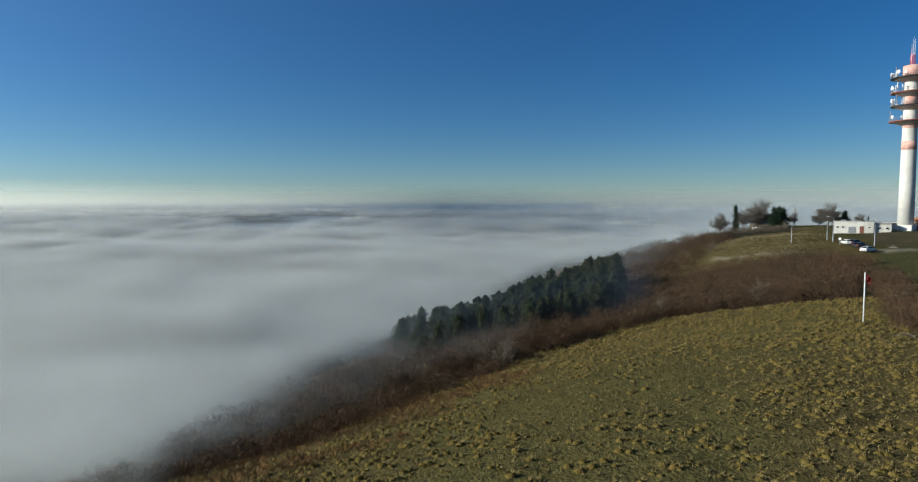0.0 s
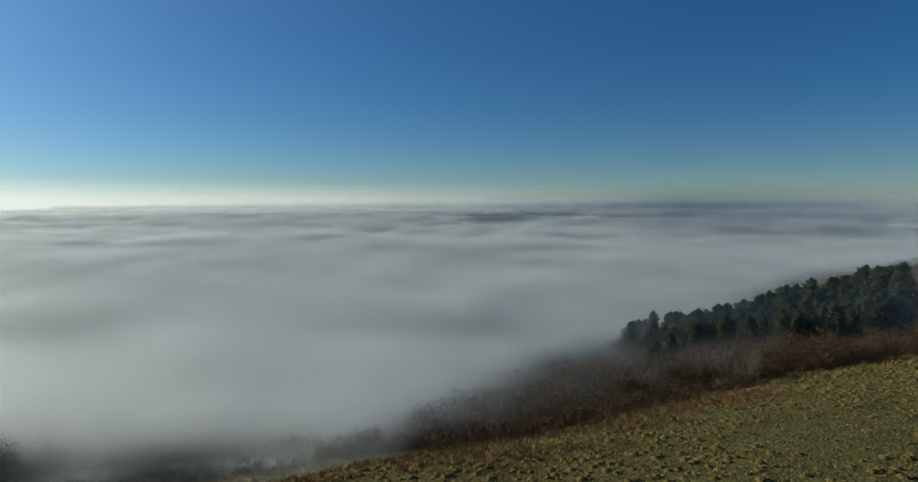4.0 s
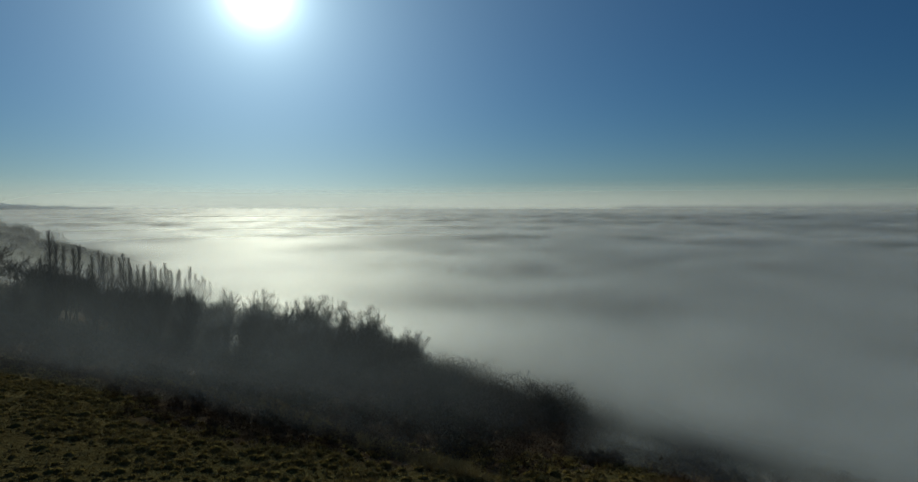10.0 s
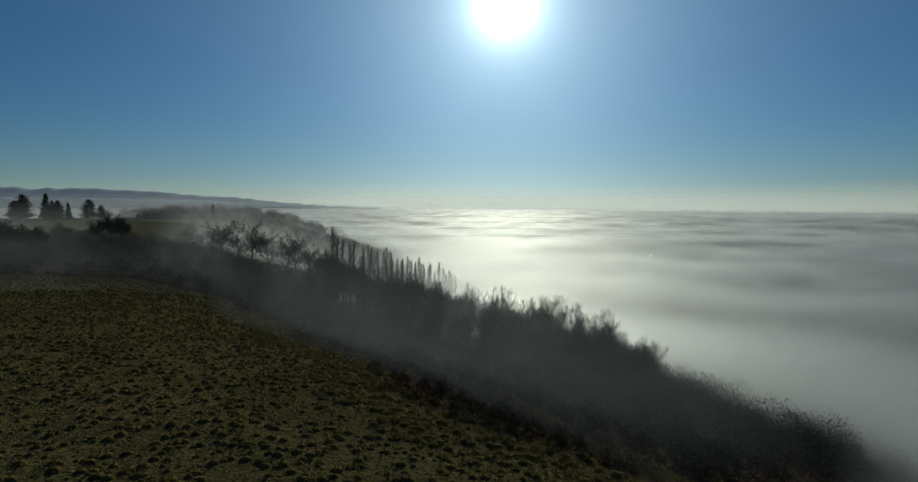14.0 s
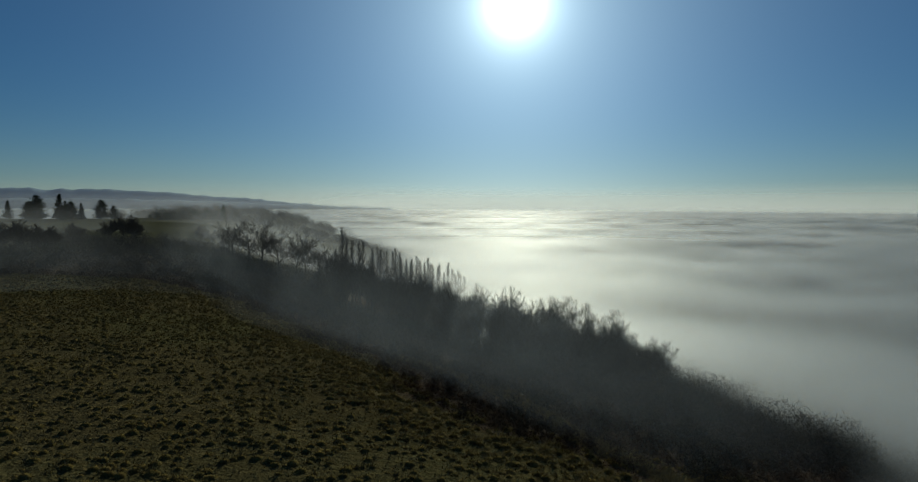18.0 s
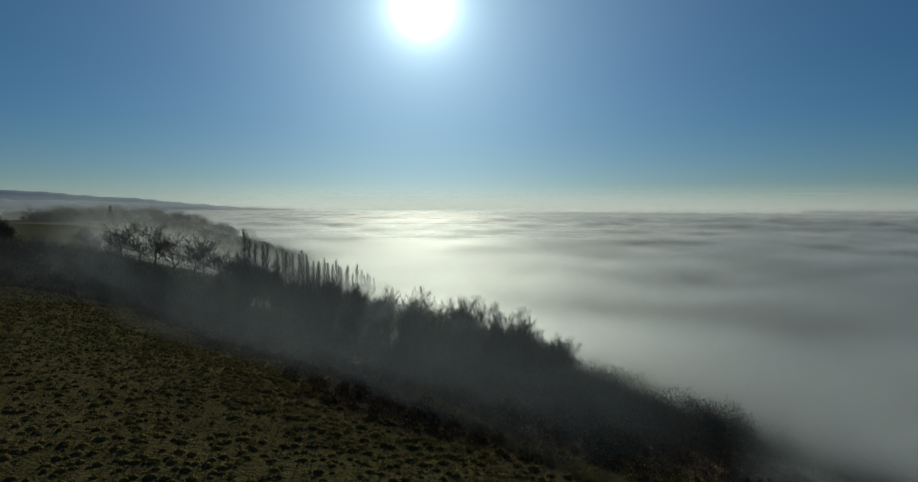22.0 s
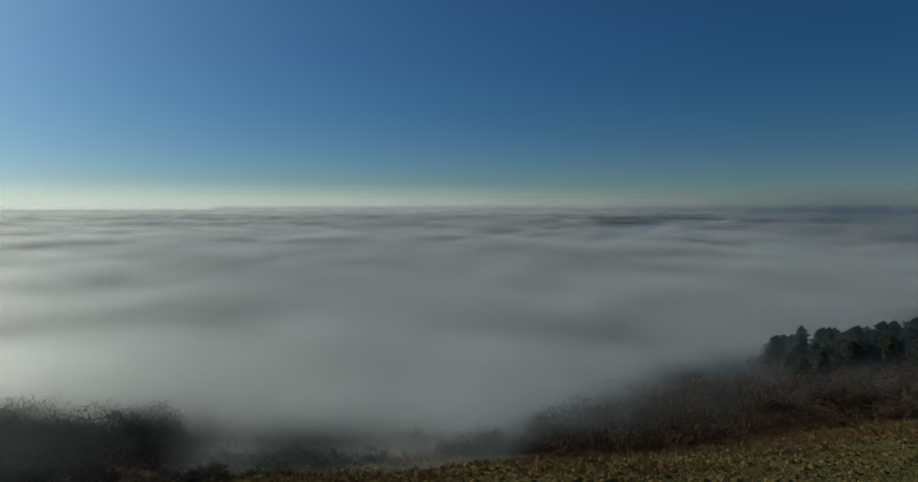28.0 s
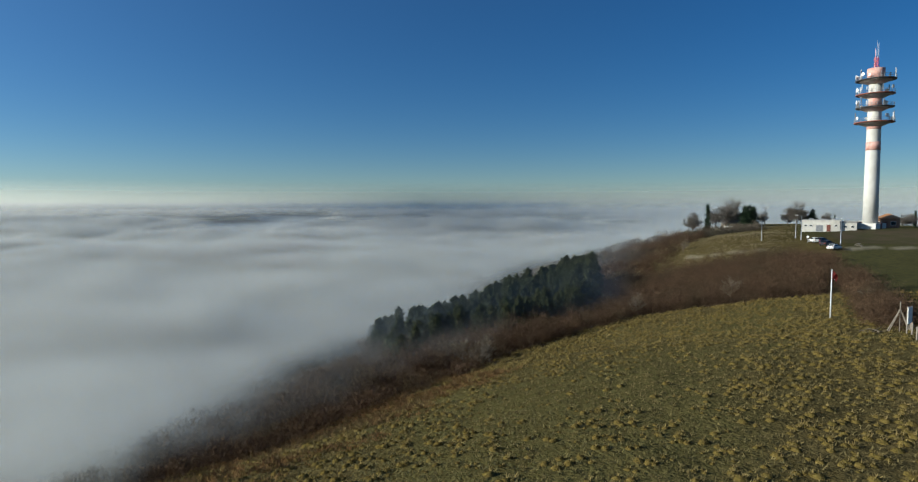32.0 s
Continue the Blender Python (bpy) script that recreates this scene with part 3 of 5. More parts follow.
def bare_tree_meshes(seed, height, lean, levels, branches, stem=0.55, narrow=0.0, fine=0.012):
    g = random.Random(seed)
    wood, twigs = Tubes(), Tubes()

    def limb(p, way, length, r, level):
        steps = 6 if level == 0 else 3 if level == 1 else 2
        store = wood if level < 2 else twigs
        for k in range(steps):
            bend = Vector((g.gauss(0, 1), g.gauss(0, 1), g.gauss(0.25 + narrow, 0.5))) * (0.06 if level == 0 else 0.10 + 0.05 * level)
            way = (way + bend).normalized()
            q = p + way * (length / steps)
            r2 = r * (0.8 if level else 0.88)
            store.add(p, q, max(r, fine * 1.5), max(r2 if level < levels else r2 * 0.5, fine), 6 if level == 0 else 4 if level == 1 else 3)
            if level < levels and (k > (0 if narrow > 0.5 else 1) or level):
                for _ in range(branches[level]):
                    a = g.uniform(0, 6.2832)
                    out = (Vector((math.cos(a), math.sin(a), 0)) * (lean * g.uniform(0.7, 1.2)) + way * 0.75 + Vector((0, 0, narrow))).normalized()
                    limb(p.lerp(q, g.uniform(0.4, 1.0)), out, length * g.uniform(0.5, 0.75) * ((1.15 - 0.5 * k / steps) if level == 0 else 1.0) * (0.45 if narrow > 0.5 and level == 0 else 1.0), r2 * 0.55, level + 1)
            p, r = q, r2
        if level < levels:
            for _ in range(2):
                a = g.uniform(0, 6.2832)
                limb(p, (way + Vector((math.cos(a), math.sin(a), 0.2)) * 0.45 * lean).normalized(), length * (0.18 if narrow > 0.5 else 0.6), r * 0.8, level + 1)
    limb(Vector((0, 0, -0.3)), Vector((g.gauss(0, 0.05), g.gauss(0, 0.05), 1)).normalized(), height * stem, height * 0.024, 0)
    k = height / max(v.z for v in twigs.v)
    for store in (wood, twigs):
        store.v = [v * k for v in store.v]
    return wood, twigs


def bare_tree(label, seed, height, lean=0.8, levels=4, branches=(3, 2, 2, 1), narrow=0.0, bark=None, twig=None, name="bare_tree", group="bare trees on the slope", fine=0.012):
    wood, twigs = bare_tree_meshes(seed, height, lean, levels, branches, 0.85 if narrow > 0.5 else 0.55, narrow, fine)
    t = thing(name, label, "tree", group)
    part("trunk", wood.mesh("trunk", bark or BARK), None, t)
    part("crown", twigs.mesh("crown", twig or TWIG), None, t, "fine leafless twigs")
    return t


def clumps(rows, seed, size, flat=0.35, count=5, wide=0.13):
    """Small tufts of needles: crossing narrow leaves round each given place."""
    g = np.random.RandomState(seed)
    rows = np.repeat(np.asarray(rows, float), count, 0)
    n = len(rows)
    way = g.normal(size=(n, 3)) * (1, 1, flat)
    way /= np.linalg.norm(way, axis=1)[:, None] + 1e-6
    side = np.cross(way, g.normal(size=(n, 3)))
    side /= np.linalg.norm(side, axis=1)[:, None] + 1e-6
    ln, c = size * g.uniform(0.6, 1.3, (n, 1)), rows + g.normal(size=(n, 3)) * size * 0.35
    v = np.stack([c - way * ln * 0.5, c + side * ln * wide, c + way * ln * 0.75, c - side * ln * wide], 1).reshape(-1, 3)
    return v, np.arange(n * 4).reshape(-1, 4)


def pine_tree(label, seed, height, width, bare, name="pine_tree", group="pines on the slope", needles=None, cone=0.6, dense=1.0):
    """bare: the share of the trunk without boughs; cone: how strongly the crown narrows."""
    g = random.Random(seed)
    wood, spots = Tubes(), []
    for k in range(5):
        wood.add((0, 0, height * k / 5 - 0.4 * (k == 0)), (0, 0, height * (k + 1) / 5), height * 0.017 * (1 - 0.18 * k), height * 0.017 * (1 - 0.18 * (k + 1)), 7)
    whorls = int(24 * dense)
    for k in range(whorls):
        u = k / (whorls - 1)
        z = height * (bare + (1 - bare) * u)
        reach = width * ((1 - u) ** cone * 0.85 + 0.12) * (0.55 + 0.45 * min(1, u * 5 + 0.35))
        for j in range(6):
            a, ln = g.uniform(0, 6.2832), reach * g.uniform(0.55, 1.15)
            tip = Vector((math.cos(a) * ln, math.sin(a) * ln, z + ln * g.uniform(-0.2, 0.3)))
            wood.add((0, 0, z), tip, 0.035, 0.012, 3)
            m = max(4, int(ln * 5))
            for i in range(m):
                w = 0.25 + 0.8 * (i + g.random()) / m
                spots.append((tip.x * w + g.gauss(0, 0.16), tip.y * w + g.gauss(0, 0.16), z + (tip.z - z) * w + g.uniform(-0.35, 0.45)))
    t = thing(name, label, "tree", group)
    part("trunk", wood.mesh("trunk", BARK), None, t)
    v, f = clumps(spots, seed, 0.36 * height / 11, 1.0, 13)
    part("crown", mesh_of("crown", v, f, needles or NEEDLE), None, t)
    return t


def settle(ob, x, y, turn, scale, sink=0.1):
    ob.matrix_basis = pose(x, y, gz(x, y) - sink, 0, 0, turn) @ Matrix.Scale(scale, 4)


def grove(kinds, places, scale=(0.8, 1.2)):
    """The kinds stand at the first places, copies of them at the rest."""
    g = random.Random(len(places))
    for k, (x, y, h) in enumerate(places):
        kind = kinds[k % len(kinds)]
        sc = h if h else g.uniform(*scale)
        if k < len(kinds):
            settle(kind, x, y, g.uniform(0, 360), sc)
        else:
            c = copy_thing(kind, pose(x, y, gz(x, y) - 0.1, 0, 0, g.uniform(0, 360)))
            c.scale = (sc, sc, sc)


rng = random.Random(5)
# pines on the slope below the grass
pines = [pine_tree("dark green pine in a plantation on the slope", 11, 12.5, 4.1, 0.1, cone=0.42),
         pine_tree("dark green pine in a plantation on the slope", 12, 11.0, 4.3, 0.08, cone=0.34),
         pine_tree("dark green pine in a plantation on the slope", 13, 13.0, 3.6, 0.15, cone=0.5),
         pine_tree("dark green pine in a plantation on the slope", 14, 11.0, 4.2, 0.1, cone=0.38)]
places = []
for k in range(240):
    u = rng.random()
    row = rng.uniform(-0.75, 1)
    az = -22.3 + 21.0 * u
    r = 150 - 22 * u + 42 * row
    places.append((*polar(az + rng.uniform(-0.3, 0.3), r), (0.74 + 0.16 * row + rng.uniform(-0.08, 0.05)) * (1 - 0.22 * u)))
for az, r, h in ((-22.3, 160, 0.92), (-21.6, 164, 1.0), (-20.7, 160, 0.9), (-21.1, 168, 1.0), (-19.9, 165, 0.97), (-1.8, 146, 0.64), (-3.5, 142, 0.7)):
    places.append((*polar(az, r), h))
grove(pines, places)

# leafless wood on the other slope
woods = [bare_tree("leafless tree in the misty wood below the hill", 21 + k, h, ln, 4, (2, 2, 1, 1), nw) for k, (h, ln, nw) in enumerate(((10.5, 0.6, 0.15), (9.5, 0.8, 0.08), (11.5, 0.5, 0.25), (8.5, 0.95, 0.0), (10, 0.65, 0.2)))]
places = []
for k in range(250):
    u, row = rng.random(), rng.random()
    az = 70 + 33 * u
    near = np.interp(az, [70, 80, 88, 95, 103], [78, 88, 98, 112, 130])
    farr = np.interp(az, [70, 80, 88, 95, 103], [112, 122, 136, 152, 172])
    places.append((*polar(az, near + (farr - near) * row), (0.72 + 0.32 * row + rng.choice((-0.22, -0.1, 0, 0.05, 0.25))) * (0.8 + 0.2 * min(1, u * 1.7))))
grove(woods, places)
# three wide-crowned trees that stand clear of the wood
wide = [bare_tree("wide-crowned leafless oak at the edge of the wood", 44 + k, 10.5, 0.95, 4, (2, 2, 1, 1), 0.0, group="wide bare oaks", fine=0.018) for k in range(3)]
grove(wide, [(*polar(107.9, 170), 1.3), (*polar(104.9, 170), 1.25), (*polar(110.3, 176), 1.1), (*polar(104.0, 174), 1.15), (*polar(102.9, 172), 1.0), (*polar(106.4, 172), 1.15), (*polar(109.1, 174), 1.1), (*polar(102.0, 170), 0.9)])
# poplars whose tops rise out of the mist
def poplar(label, seed, height):
    """A straight stem with many short boughs that all point up."""
    g = random.Random(seed)
    wood, twigs = Tubes(), Tubes()
    lean = Vector((g.gauss(0, 0.012), g.gauss(0, 0.012), 1))
    for k in range(6):
        wood.add(lean * (height * 0.97 * k / 6 - 0.3 * (k == 0)), lean * (height * 0.97 * (k + 1) / 6), 0.2 - 0.03 * k, 0.17 - 0.03 * k, 5)
    for k in range(130):
        u = 0.14 + 0.84 * (k + g.random()) / 130
        a, ln = g.uniform(0, 6.2832), height * (0.2 * (1 - u) ** 0.6 + 0.06) * g.uniform(0.7, 1.2)
        p = lean * (height * u)
        way = Vector((math.cos(a) * 0.42, math.sin(a) * 0.42, 1)).normalized()
        q = p + way * ln
        twigs.add(p, q, 0.035, 0.012, 3)
        for _ in range(5):
            w = p.lerp(q, g.uniform(0.3, 0.95))
            tip = w + (way + Vector((g.gauss(0, 0.22), g.gauss(0, 0.22), 0.2))).normalized() * ln * g.uniform(0.2, 0.4)
            twigs.add(w, tip, 0.018, 0.008, 3)
    t = thing("poplar", label, "tree", "poplars in the mist")
    part("trunk", wood.mesh("trunk", BARK), None, t)
    part("crown", twigs.mesh("crown", TWIG), None, t, "fine leafless twigs")
    return t


poplars = [poplar("tall narrow leafless poplar in the mist", 51 + k, h) for k, h in enumerate((14.5, 13.5, 12.5))]
places = [(*polar(100.5, 178), 1.12), (*polar(100.1, 181), 1.0), (*polar(99.0, 182), 1.0), (*polar(98.6, 184), 0.92), (*polar(99.6, 190), 0.95), (*polar(97.7, 200), 0.9), (*polar(96.9, 206), 0.82)]
for k in range(26):
    u = k / 25
    places.append((*polar(97.2 - 8.6 * u + rng.uniform(-0.15, 0.15), 222 + 14 * u + rng.uniform(-8, 8)), 0.7 + 0.25 * rng.random()))
grove(poplars, places)


def thicket(name, spots, seed, material, label, size=(1.4, 2.6), blades=220, width=0.02):
    """A mass of leafless twigs: each bush is a dome of thin stems."""
    g = np.random.RandomState(seed)
    spots = np.asarray(spots, float)
    n = len(spots)
    hgt = (g.uniform(*size, n) * (1 + 0.35 * waves(spots[:, 0], spots[:, 1], 8, seed)))[:, None]
    a, u = g.uniform(0, 6.2832, (n, blades)), g.uniform(0, 1, (n, blades)) ** 0.5
    up = g.uniform(0.05, 1.0, (n, blades))
    rad = hgt * 0.75 * u * np.sqrt(np.clip(1.05 - up * up, 0, 1))
    base = ground_z(spots[:, 0], spots[:, 1])[:, None]
    c = np.stack([spots[:, :1] + rad * np.cos(a), spots[:, 1:2] + rad * np.sin(a), base + hgt * up * g.uniform(0.75, 1.1, (n, blades)) - 0.1], -1).reshape(-1, 3)
    m = len(c)
    way = np.stack([np.cos(a) * u * 0.7, np.sin(a) * u * 0.7, np.full_like(a, 0.55)], -1).reshape(-1, 3) + g.normal(size=(m, 3)) * 0.55
    way /= np.linalg.norm(way, axis=1)[:, None]
    side = np.cross(way, g.normal(size=(m, 3)))
    side /= np.linalg.norm(side, axis=1)[:, None]
    ln = g.uniform(0.5, 1.1, (m, 1)) * np.minimum(np.repeat(hgt, blades, 0), 2.4) * 0.18
    v = np.stack([c - way * ln - side * width, c - way * ln + side * width, c + way * ln], 1).reshape(-1, 3)
    return tagged(new(name, mesh_of(name, v, np.arange(m * 3).reshape(-1, 3), material)), label, "scrub", kind="stuff")


def scatter(n, inside, seed, box):
    g, out = np.random.RandomState(seed), []
    (d0, d1), (s0, s1) = box
    for _ in range(90):
        d, s = g.uniform(d0, d1, 4000), g.uniform(s0, s1, 4000)
        ok = inside(d, s, g.uniform(0, 1, 4000))
        out += [spot(a, b) for a, b in zip(d[ok], s[ok])]
        if len(out) >= n:
            break
    return np.array(out[:n])


def patchy(d, s, size, seed):
    x, y = spot(d, s)
    return waves(x, y, size, seed)


def ridge_scrub(d, s):
    x, y = spot(d, s)
    az, r = np.degrees(np.arctan2(-x, y)), np.hypot(x, y)
    return (az > -42.2 + 0.9 * np.sin(r * 0.3)) & (d > edge_d(s) + 1) & (r < np.interp(az, [-42, -38, -34, -27, -20], [162, 172, 174, 177, 182]))


# brown scrub towards the tower
thicket("scrub", scatter(2700, lambda d, s, k: (d > edge_d(s) + np.interp(s, [6, 20, 40], [8, 4, 1])) & (d < edge_d(s) + 46) & (patchy(d, s, 16, 71) > -0.75), 1, ((20, 110), (6, 112))), 2, BRUSH, "dense reddish-brown leafless scrub below the grass", (1.3, 2.6), 200, 0.018)
thicket("scrub", scatter(2300, lambda d, s, k: ridge_scrub(d, s), 3, ((-6, 110), (80, 180))), 4, BRUSH, "dense reddish-brown leafless scrub on the ridge", (2.2, 4.4), 150)
thicket("scrub", scatter(700, lambda d, s, k: (d > 74 + 0.1 * (s - 165)) & (k < 0.8), 25, ((70, 130), (165, 240))), 26, BRUSH, "dark misty scrub on the far slope", (1.8, 4.0), 100, 0.06)
# grey scrub round the wood
thicket("scrub", scatter(2600, lambda d, s, k: (d > edge_d(s) + 5) & (d < edge_d(s) + 62), 5, ((30, 115), (-170, -18))), 6, BRUSH_GREY, "dark grey leafless undergrowth on the misty slope", (0.9, 2.2), 160, 0.02)
thicket("scrub", scatter(1500, lambda d, s, k: (d > edge_d(s) + 1) & (d < 60), 7, ((-70, 60), (-190, -112))), 8, BRUSH_GREY, "dark hawthorn scrub along the ridge", (1.6, 3.6), 140)
thicket("scrub", scatter(520, lambda d, s, k: (d > edge_d(s) + 0.8), 29, ((26, 62), (-34, -3))), 30, BRUSH, "low brown bramble below the hilltop", (0.6, 1.5), 90)
thicket("scrub", scatter(1000, lambda d, s, k: (d > edge_d(s) - 0.5) & (d < edge_d(s) + 7), 41, ((-30, 50), (-124, -24))), 42, BRUSH, "low brown bramble at the edge of the grass", (0.4, 1.2), 80, 0.018)
thicket("scrub", [polar(a, r) for a, r in zip(np.random.RandomState(45).uniform(101, 112, 260), np.random.RandomState(46).uniform(140, 180, 260))], 47, BRUSH_GREY, "dark undergrowth below the oaks", (1.8, 3.6), 150, 0.022)
# bushes half hidden by the fog below the slope
thicket("scrub", scatter(420, lambda d, s, k: (d > edge_d(s) + 3) & (patchy(d, s, 22, 75) > 0.0), 9, ((40, 66), (-30, 30))), 10, BRUSH_GREY, "low bramble bushes in the fog", (0.8, 1.6))
thicket("scrub", scatter(620, lambda d, s, k: (patchy(d, s, 24, 77) > -0.4), 11, ((54, 92), (18, 80))), 12, BRUSH, "dark bushes fading into the fog", (2.2, 5.0), 420, 0.018)
thicket("scrub", scatter(420, lambda d, s, k: (patchy(d, s, 24, 79) > -0.3), 13, ((58, 92), (-62, -18))), 14, BRUSH_GREY, "dark bushes fading into the fog", (2.2, 5.0), 420, 0.018)


def tussocks(name, spots, seed, size, blades, width, material, label, core=False):
    """Soft mounds of long grass: upright in the middle, drooping at the rim."""
    g = np.random.RandomState(seed)
    n = len(spots)
    hgt = (g.uniform(0.5, 1.0, n) ** 1.4 * 1.5 * size)[:, None]
    base = np.stack([spots[:, 0], spots[:, 1], ground_z(spots[:, 0], spots[:, 1])], 1)
    a, u = g.uniform(0, 6.2832, (n, blades)), g.uniform(0.0, 1.0, (n, blades)) ** 0.6
    out = np.stack([np.cos(a), np.sin(a), np.zeros_like(a)], -1)
    up = np.array([0, 0, 1.0])
    foot = base[:, None, :] + out * (hgt * (0.55 if core else 0.75) * u)[..., None] - up * 0.05 + up * (hgt * 0.33 * (1 - u * u))[..., None]
    sway = g.normal(size=(n, blades, 3)) * 0.18
    tip = foot + (out * (0.25 + 0.75 * u)[..., None] + up * (0.8 - 0.75 * u)[..., None] + sway) * (hgt * g.uniform(0.4, 0.68, (n, blades)))[..., None]
    side = np.stack([-np.sin(a), np.cos(a), np.zeros_like(a)], -1) * width
    v = np.stack([foot - side, foot + side, tip], 2).reshape(-1, 3)
    f = np.arange(n * blades * 3).reshape(-1, 3)
    if core:
        # the matted heart of each mound: a lumpy dome of eleven points
        w = np.arange(5) * 6.2832 / 5
        rim = np.stack([np.cos(w) * 0.8, np.sin(w) * 0.8, np.full(5, -0.15)], 1)
        mid = np.stack([np.cos(w + 0.6) * 0.55, np.sin(w + 0.6) * 0.55, np.full(5, 0.42)], 1)
        dome = np.concatenate([rim, mid, [(0, 0, 0.62)]])
        df = [t for k in range(5) for t in ((k, (k + 1) % 5, 5 + k), ((k + 1) % 5, 5 + (k + 1) % 5, 5 + k), (5 + k, 5 + (k + 1) % 5, 10))]
        dv = base[:, None, :] + dome[None] * (0.8, 0.8, 0.5) * hgt[:, :, None] * g.uniform(0.75, 1.05, (n, 11, 1))
        df = (np.array(df)[None] + 11 * np.arange(n)[:, None, None]).reshape(-1, 3)
        tagged(new("grass_mat", mesh_of("grass_mat", dv.reshape(-1, 3), df, MATTED, False)), "matted hearts of the grass tussocks", "grass", kind="stuff")
    return tagged(new(name, mesh_of(name, v, f, material)), label, "grass", kind="stuff")


def grass_here(d, s, k):
    x, y = spot(d, s)
    clump = patchy(d, s, 3.5, 91) * 0.35 + patchy(d, s, 14, 93) * 0.35
    green = zones(x, y)[2]
    return (d < edge_d(s) - 0.3) & (d > -62) & (k < 0.8 + clump - 0.6 * green * (np.exp(-((d - 24) ** 2 / 170 + (s - 48) ** 2 / 600)) + 0.25)) & ~((d < 3) & (s > 66))


tussocks("tussock_grass", scatter(23000, grass_here, 15, ((-46, 54), (-120, 108))), 16, 0.46, 26, 0.026, STRAW, "straw-coloured tussock grass on the hilltop", True)
tussocks("tussock_grass", scatter(3400, lambda d, s, k: (d > edge_d(s) - 6) & (d < edge_d(s) + np.interp(s, [-30, -18, 22, 42], [2.5, 9, 9, 2.5])), 17, ((15, 58), (-118, 106))), 18, 0.58, 46, 0.028, STRAW, "long pale grass along the edge of the hill", True)
tussocks("bracken", scatter(2600, lambda d, s, k: (d > edge_d(s) - 9 + 14 * k * k) & (d < edge_d(s) + 5) & (patchy(d, s, 11, 95) > -0.5), 39, ((28, 58), (-6, 52))), 40, 0.62, 40, 0.024, BRACKEN, "rust-brown dead bracken on the brow of the slope")
tussocks("bank_grass", scatter(700, lambda d, s, k: (np.abs(d - np.interp(s, [-56, -38, -28, -17], [37, 36.5, 33, 31])) < 0.9) & (k < 0.8), 27, ((28, 40), (-58, -14))), 28, 0.8, 44, 0.024, STRAW, "pale grass bank below the hilltop")
tussocks("meadow_grass", scatter(6500, lambda d, s, k: np.degrees(np.arctan2(-spot(d, s)[0], spot(d, s)[1])) > -37.5 - 3 * k * k, 19, ((24, 92), (165, 252))), 20, 0.45, 16, 0.035, PALE_STRAW, "pale rough meadow grass on the far rise")
tussocks("short_grass", scatter(56000, lambda d, s, k: (d < edge_d(s)) & ~((d < 3) & (s > 66)) & ((d > -25) | (s < -20)), 23, ((-48, 52), (-124, 104))), 24, 0.36, 8, 0.036, WINTER_GRASS, "short winter grass between the tussocks")


# ---- built things ----
def box(bm, size, at=(0, 0, 0), turn=0.0, bevel=0.0):
    """A block that stands on its base; at: the middle of the base."""
    m = pose(*at, 0, 0, turn) @ Matrix.Translation((0, 0, size[2] / 2)) @ Matrix.Diagonal((*size, 1))
    g = bmesh.ops.create_cube(bm, size=1, matrix=m)
    if bevel:
        bmesh.ops.bevel(bm, geom=list({e for v in g["verts"] for e in v.link_edges}), offset=bevel, segments=2, affect="EDGES")
    return bm


def block(size, at=(0, 0, 0), turn=0.0, bevel=0.0):
    return box(bmesh.new(), size, at, turn, bevel)


def rod(bm, a, b, ra, rb=None, sides=10):
    a, b = Vector(a), Vector(b)
    m = Matrix.Translation((a + b) / 2) @ (b - a).to_track_quat("Z", "Y").to_matrix().to_4x4()
    bmesh.ops.create_cone(bm, cap_ends=True, segments=sides, radius1=ra, radius2=ra if rb is None else rb, depth=(b - a).length, matrix=m)
    return bm


def pole(a, b, ra, rb=None, sides=10):
    return rod(bmesh.new(), a, b, ra, rb, sides)


def lathe(profile, sides=40):
    """A turned form: (radius, height) pairs from below to above."""
    bm = bmesh.new()
    rings = [[bm.verts.new((r * math.cos(6.28319 * k / sides), r * math.sin(6.28319 * k / sides), z)) for k in range(sides)] for r, z in profile]
    for lo, hi in zip(rings, rings[1:]):
        for k in range(sides):
            bm.faces.new((lo[k], lo[(k + 1) % sides], hi[(k + 1) % sides], hi[k])).smooth = True
    bm.faces.new(rings[-1])
    bm.faces.new(list(reversed(rings[0])))
    return bm


WHITE_WALL = surface("weathered white render", (0.62, 0.6, 0.55), (0.52, 0.5, 0.45), 0.6, (0.42, 0.4, 0.36), 0.15, bump=0.2, bump_scale=12)
CONCRETE = surface("pale painted concrete", (0.6, 0.59, 0.55), (0.54, 0.52, 0.48), 0.5, (0.48, 0.46, 0.42), 0.12, bump=0.25, bump_scale=9)
FADED_RED = surface("faded red paint", (0.55, 0.25, 0.20), (0.66, 0.40, 0.34), 0.9, (0.7, 0.56, 0.5), 0.35, bump=0.2)
RUST_RED = surface("rusty red steel", (0.22, 0.07, 0.05), (0.32, 0.13, 0.09), 2.0, rough=0.7)
STEEL = surface("galvanised steel", (0.38, 0.39, 0.40), (0.28, 0.28, 0.29), 4.0, rough=0.5, metal=0.6)
PALE_STEEL = surface("pale weathered sheet metal", (0.42, 0.38, 0.35), (0.34, 0.29, 0.26), 1.5, (0.4, 0.3, 0.26), 0.5, rough=0.7)
DARK_STEEL = surface("dark steel", (0.06, 0.06, 0.065), (0.1, 0.095, 0.09), 4.0, rough=0.6, metal=0.3)
